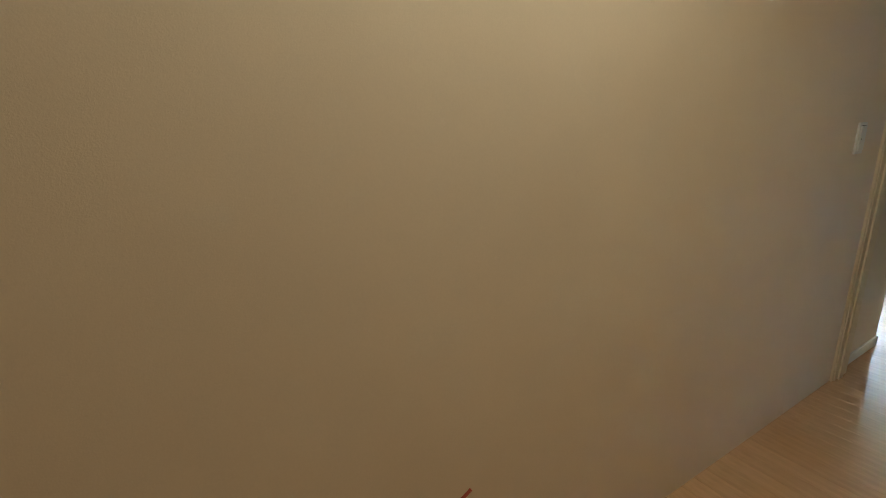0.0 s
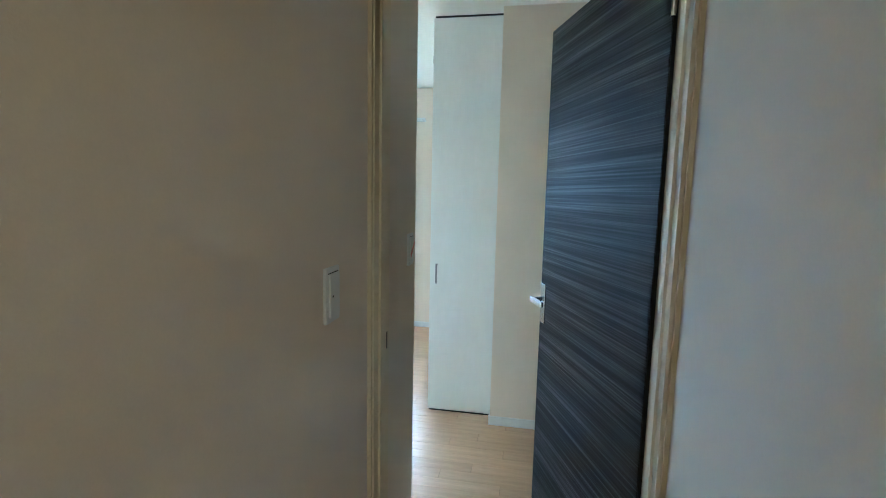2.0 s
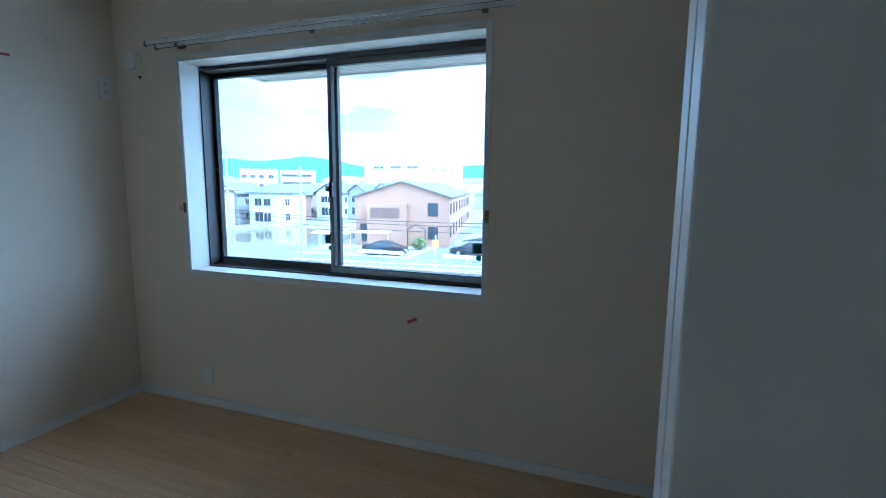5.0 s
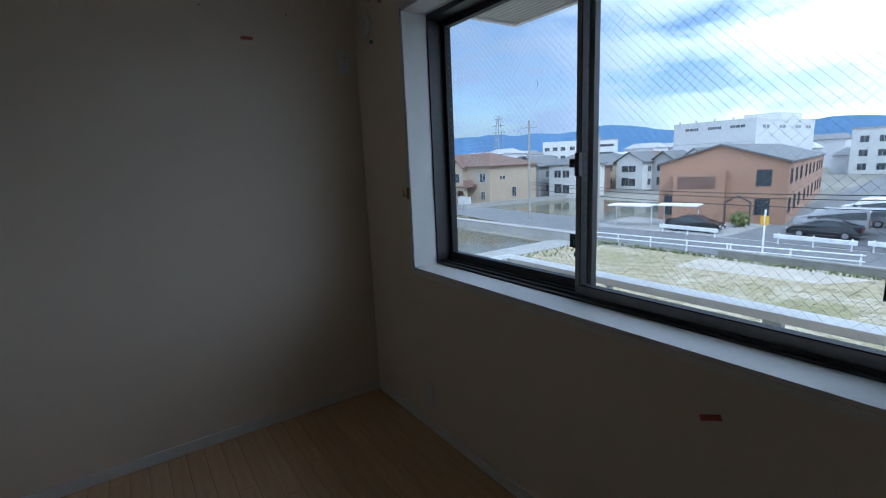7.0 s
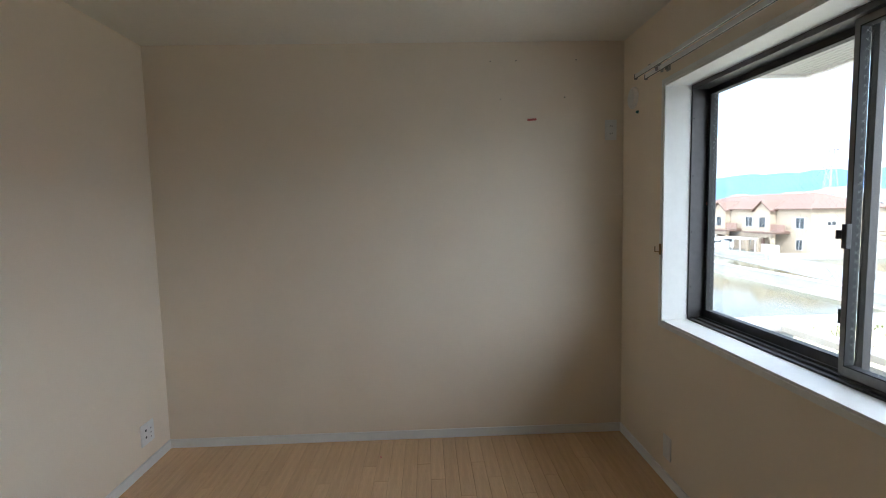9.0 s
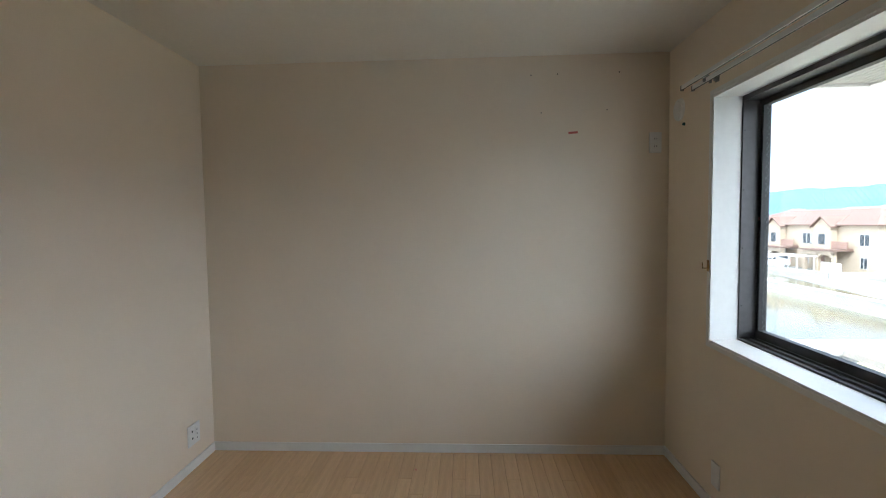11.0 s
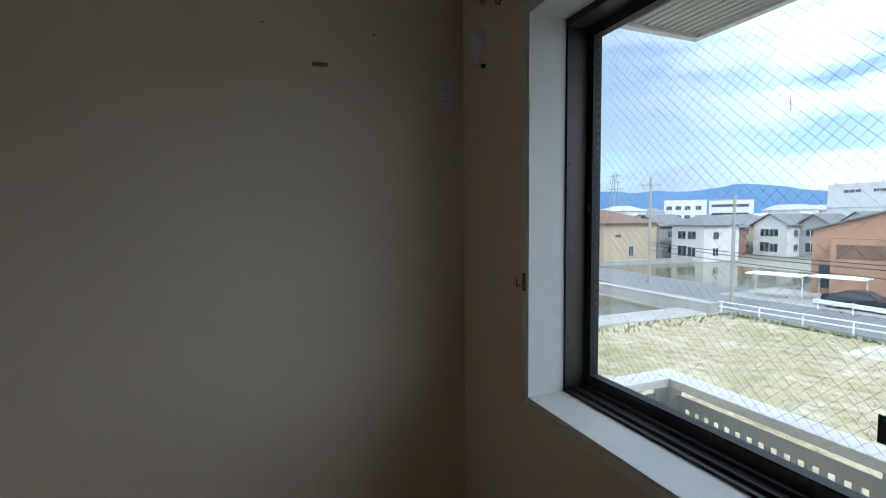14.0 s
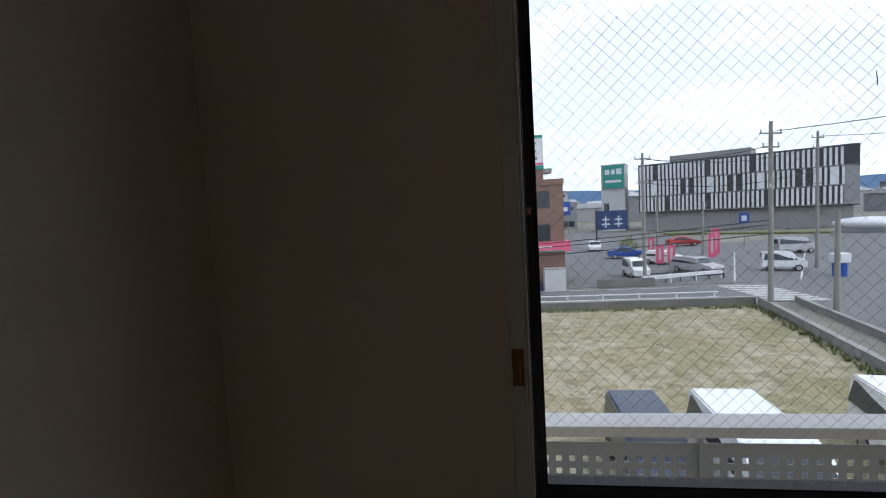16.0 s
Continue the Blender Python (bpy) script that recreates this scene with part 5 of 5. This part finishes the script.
for x, y, h in ((15.6, 49.0, 2.4), (21.4, 51.0, 3.2), (16.9, 49.6, 2.3), (22.4, 52.5, 3.6), (18.6, 62, 2.2)):
    bn = thing("banner", "tall pink banner flag on a pole", "banner", pose(x, y, G, 0, 0, -15), group="pink banners")
    part("pole", rod(bmesh.new(), (0, 0, 0), (0, 0, h + 0.2), 0.03, 6), M_WHITEW, bn)
    part("cloth", boxes((0.02, -0.01, h * 0.25, 0.75, 0.01, h + 0.1)), M_PINK, bn)
    part("mark", boxes((0.28, -0.014, h * 0.4, 0.5, -0.01, h * 0.9)), M_WHITEW, bn)

shed_rows = ((-26.2, 39.6, 3.6), (-22.4, 41.8, 3.2))
for x, y, w in shed_rows:
    sh = thing("bicycle_shed", "open bicycle shed with a flat white roof", "shed", pose(x, y, G, 0, 0, 14), group="bicycle sheds")
    part("roof", boxes((-0.2, -1.0, 2.0, w + 0.2, 1.1, 2.12), bevel=0.02), M_WHITE, sh)
    for px in (0.1, w - 0.1):
        part("post", rod(bmesh.new(), (px, 0.6, 0), (px, 0.6, 2.0), 0.06, 8), M_WHITEW, sh)
locker = thing("storage_locker", "white metal storage locker beside the brick office", "locker", pose(3.5, 38.0, G, 0, 0, 6))
part("body", boxes((0, 0, 0, 1.75, 0.8, 1.85), bevel=0.02), M_WHITEW, locker)
part("lid", boxes((-0.04, -0.04, 1.85, 1.79, 0.84, 1.92), bevel=0.01), M_GREYW, locker)
bins = thing("blue_bin", "long low blue bin against the brick wall", "bin", pose(1.0, 38.1, G, 0, 0, 6))
part("body", boxes((0, 0, 0, 2.2, 0.7, 0.85), bevel=0.03), CAR_PAINT["blue"], bins)
unit = thing("utility_cabinet", "pale grey utility cabinet against the brick wall", "cabinet", pose(0.1, 38.0, G, 0, 0, 6))
part("body", boxes((0, 0, 0, 0.7, 0.5, 1.75), bevel=0.02), M_WHITEW, unit)
tank = thing("water_tank", "white tank over a round blue drum", "tank", pose(27.6, 41.2, G))
part("drum", rod(bmesh.new(), (0, 0, 0), (0, 0, 1.1), 0.5, 20), CAR_PAINT["blue"], tank)
part("tank", boxes((-0.6, -0.45, 1.1, 0.6, 0.45, 1.9), bevel=0.1), M_WHITE, tank)
sp = thing("sign_post", "slim white street sign post", "sign", pose(-10.4, 33.4, G))
part("post", rod(bmesh.new(), (0, 0, 0), (0, 0, 3.0), 0.06, 8), M_WHITE, sp)
part("plate", boxes((-0.25, -0.05, 2.0, 0.25, -0.02, 2.6)), material("yellow_sign", (0.6, 0.35, 0.03), 0.6), sp)
low = thing("boundary_wall", "low dark block wall before the car park", "wall", pose(7.9, 39.0, G, 0, 0, 3), kind="structure")
part("wall", boxes((0, 0, 0, 4.6, 0.15, 0.7)), M_CONCD, low)


def bush(x, y, r, label):
    t = thing("bush", label, "bush", pose(x, y, G), group="street bushes")
    part("stem", rod(bmesh.new(), (0, 0, 0), (0, 0, r), 0.05, 6), M_ROOFR, t)
    vs, fs = [], []
    g = random.Random(int(x * 13 + y * 7))
    for _ in range(420):
        d = Vector((g.gauss(0, 1), g.gauss(0, 1), g.gauss(0, 1))).normalized() * r * g.uniform(0.5, 1.08)
        c = Vector((d.x, d.y, r * 0.95 + d.z * 0.85))
        u = Vector((g.gauss(0, 1), g.gauss(0, 1), g.gauss(0, 1))).normalized() * 0.12
        w = u.orthogonal().normalized() * 0.09
        k = len(vs)
        vs += [c - u, c + w, c + u, c - w]
        fs.append((k, k + 1, k + 2, k + 3))
    me = bpy.data.meshes.new("leaves")
    me.from_pydata([tuple(v) for v in vs], [], fs)
    me.materials.append(M_WEED)
    lv = new("leaves", me)
    lv.parent = t


bush(-1.6, 38.4, 0.6, "leafy green bush before the brick wall")
bush(-0.9, 38.4, 0.5, "small green bush before the brick wall")
bush(-16.6, 44.8, 0.8, "rounded green bush by the pergola gate")
bush(17.2, 66, 1.3, "green bush in the car park")
bush(8.6, 86, 1.9, "green street tree beyond the brick office")

# corner beyond the car park: billboard, sign arch, low shops
bill = thing("billboard", "blue billboard on two posts beyond the street", "sign", pose(12.4, 118, G, 0, 0, -6))
part("board", boxes((0, -0.1, 4.6, 4.2, 0.1, 8.0)), CAR_PAINT["blue"], bill)
part("mark", boxes((0.5, -0.14, 5.6, 3.6, -0.1, 6.6)), M_WHITE, bill)
for px in (0.5, 3.6):
    part("post", rod(bmesh.new(), (px, 0, 0), (px, 0, 4.6), 0.1, 6), M_STEEL, bill)
for x, y, w, d, h, wm, lab in ((4, 128, 8, 8, 4.6, M_BEIGE, "low beige shop beyond the car park"), (14.5, 140, 7, 8, 7.5, M_GREYW, "grey two-storey shop beyond the junction"),
                               (9, 170, 10, 8, 9.5, M_WHITEW, "white office block far along the street"), (2, 190, 8, 8, 6.5, M_BRICK, "dark brown house far along the street"), (17, 178, 7, 8, 12.0, M_WHITEW, "tall white building far along the street")):
    building("shop", lab, pose(x, y, G, 0, 0, -4), w, d, h, wm, "flat", M_GREYW, [(0.8, 0.6, w - 1.6, 1.8, 0), (0.8, h - 2.0, 1.6, 1.2, 0), (w - 2.6, h - 2.0, 1.6, 1.2, 0)], group="shops along the street")
verge = tagged(new("verge", finish("verge", boxes((0, 0, 0, 26, 1.6, 0.35), bevel=0.1), M_WEED)), "clipped green hedge before the striped building", "hedge")
verge.matrix_world = pose(32, 98, G, 0, 0, -32.5)
for x, y, top in ((21.0, 66, 2.2), (38.5, 62, 3.0), (24.5, 60, 1.0)):
    utility_pole("slender grey utility pole across the junction", x, y, top, ((top - 0.6, 1.3, 30),))
info = thing("road_sign", "blue road sign plate on a slim post", "sign", pose(33.0, 68, G, 0, 0, -25))
part("post", rod(bmesh.new(), (0, 0, 0), (0, 0, 4.8), 0.07, 8), M_STEEL, info)
part("plate", boxes((-0.6, -0.12, 3.3, 0.6, -0.08, 4.7), bevel=0.01), CAR_PAINT["blue"], info)
part("mark", boxes((-0.3, -0.14, 3.6, 0.3, -0.12, 4.3)), M_WHITE, info)
zr = tagged(new("boundary_fence", finish("boundary_fence", boxes((0, -0.04, 0.75, 6.6, 0.04, 0.85), (0, -0.04, 0.35, 6.6, 0.04, 0.42), *[(i * 1.3, -0.04, 0, i * 1.3 + 0.08, 0.04, 0.85) for i in range(6)]), M_BLACK)), "dark pipe fence around parked cars", "fence")
zr.matrix_world = pose(12.6, 40.6, G, 0, 0, 12)

pylon = thing("pylon", "distant steel lattice transmission tower", "pylon", pose(-223, 200, G))
for sx in (-1, 1):
    for sy in (-1, 1):
        part("leg", rod(bmesh.new(), (sx * 3, sy * 3, 0), (sx * 0.5, sy * 0.5, 34), 0.22, 5), M_STEEL, pylon)
for z, w in ((24, 5.5), (28, 5.0), (32, 4.0)):
    part("crossarm", rod(bmesh.new(), (-w, 0, z), (w, 0, z), 0.22, 5), M_STEEL, pylon)
for k in range(6):
    z0, z1 = k * 5.4, k * 5.4 + 5.4
    w0, w1 = 3 - 2.5 * z0 / 34, 3 - 2.5 * z1 / 34
    part("brace", rod(bmesh.new(), (-w0, -w0, z0), (w1, -w1, z1), 0.14, 4), M_STEEL, pylon)
    part("brace", rod(bmesh.new(), (w0, -w0, z0), (-w1, -w1, z1), 0.14, 4), M_STEEL, pylon)

# ---- floor strips, laid crosswise ----
PW = 0.0757


def plank_mesh(length):
    bm = boxes((0.0006, 0.0005, -0.012, length - 0.0006, PW - 0.0005, 0), bevel=0.0)
    es = [e for e in bm.edges if all(abs(v.co.z) < 1e-6 for v in e.verts)]
    bmesh.ops.bevel(bm, geom=es, offset=0.0007, segments=1, affect="EDGES")
    return finish("plank", bm, M_PLANK)


cache = {}


def lay(x0, x1, y0, y1, seed):
    g = random.Random(seed)
    y, i = y1 - PW, 0
    while y > y0 - PW:
        x = x0
        first = (0.303, 0.606, 0.909, 0.455)[i % 4]
        while x < x1 - 0.01:
            ln = min(first if x == x0 and x1 - x0 > 1.2 else 0.909, x1 - x)
            key = round(ln, 3)
            if key not in cache:
                cache[key] = plank_mesh(ln)
            p = new("plank", cache[key])
            p.parent, p.location = floor, (x, y, 0)
            x += ln
        y -= PW
        i += 1
    return y + PW


edge = lay(0.0, XC + 0.6, BACK, 0.0, 1)
edge = lay(XL, XR, -5.08, edge, 2)
lay(XL, 4.63, -7.5, edge, 3)
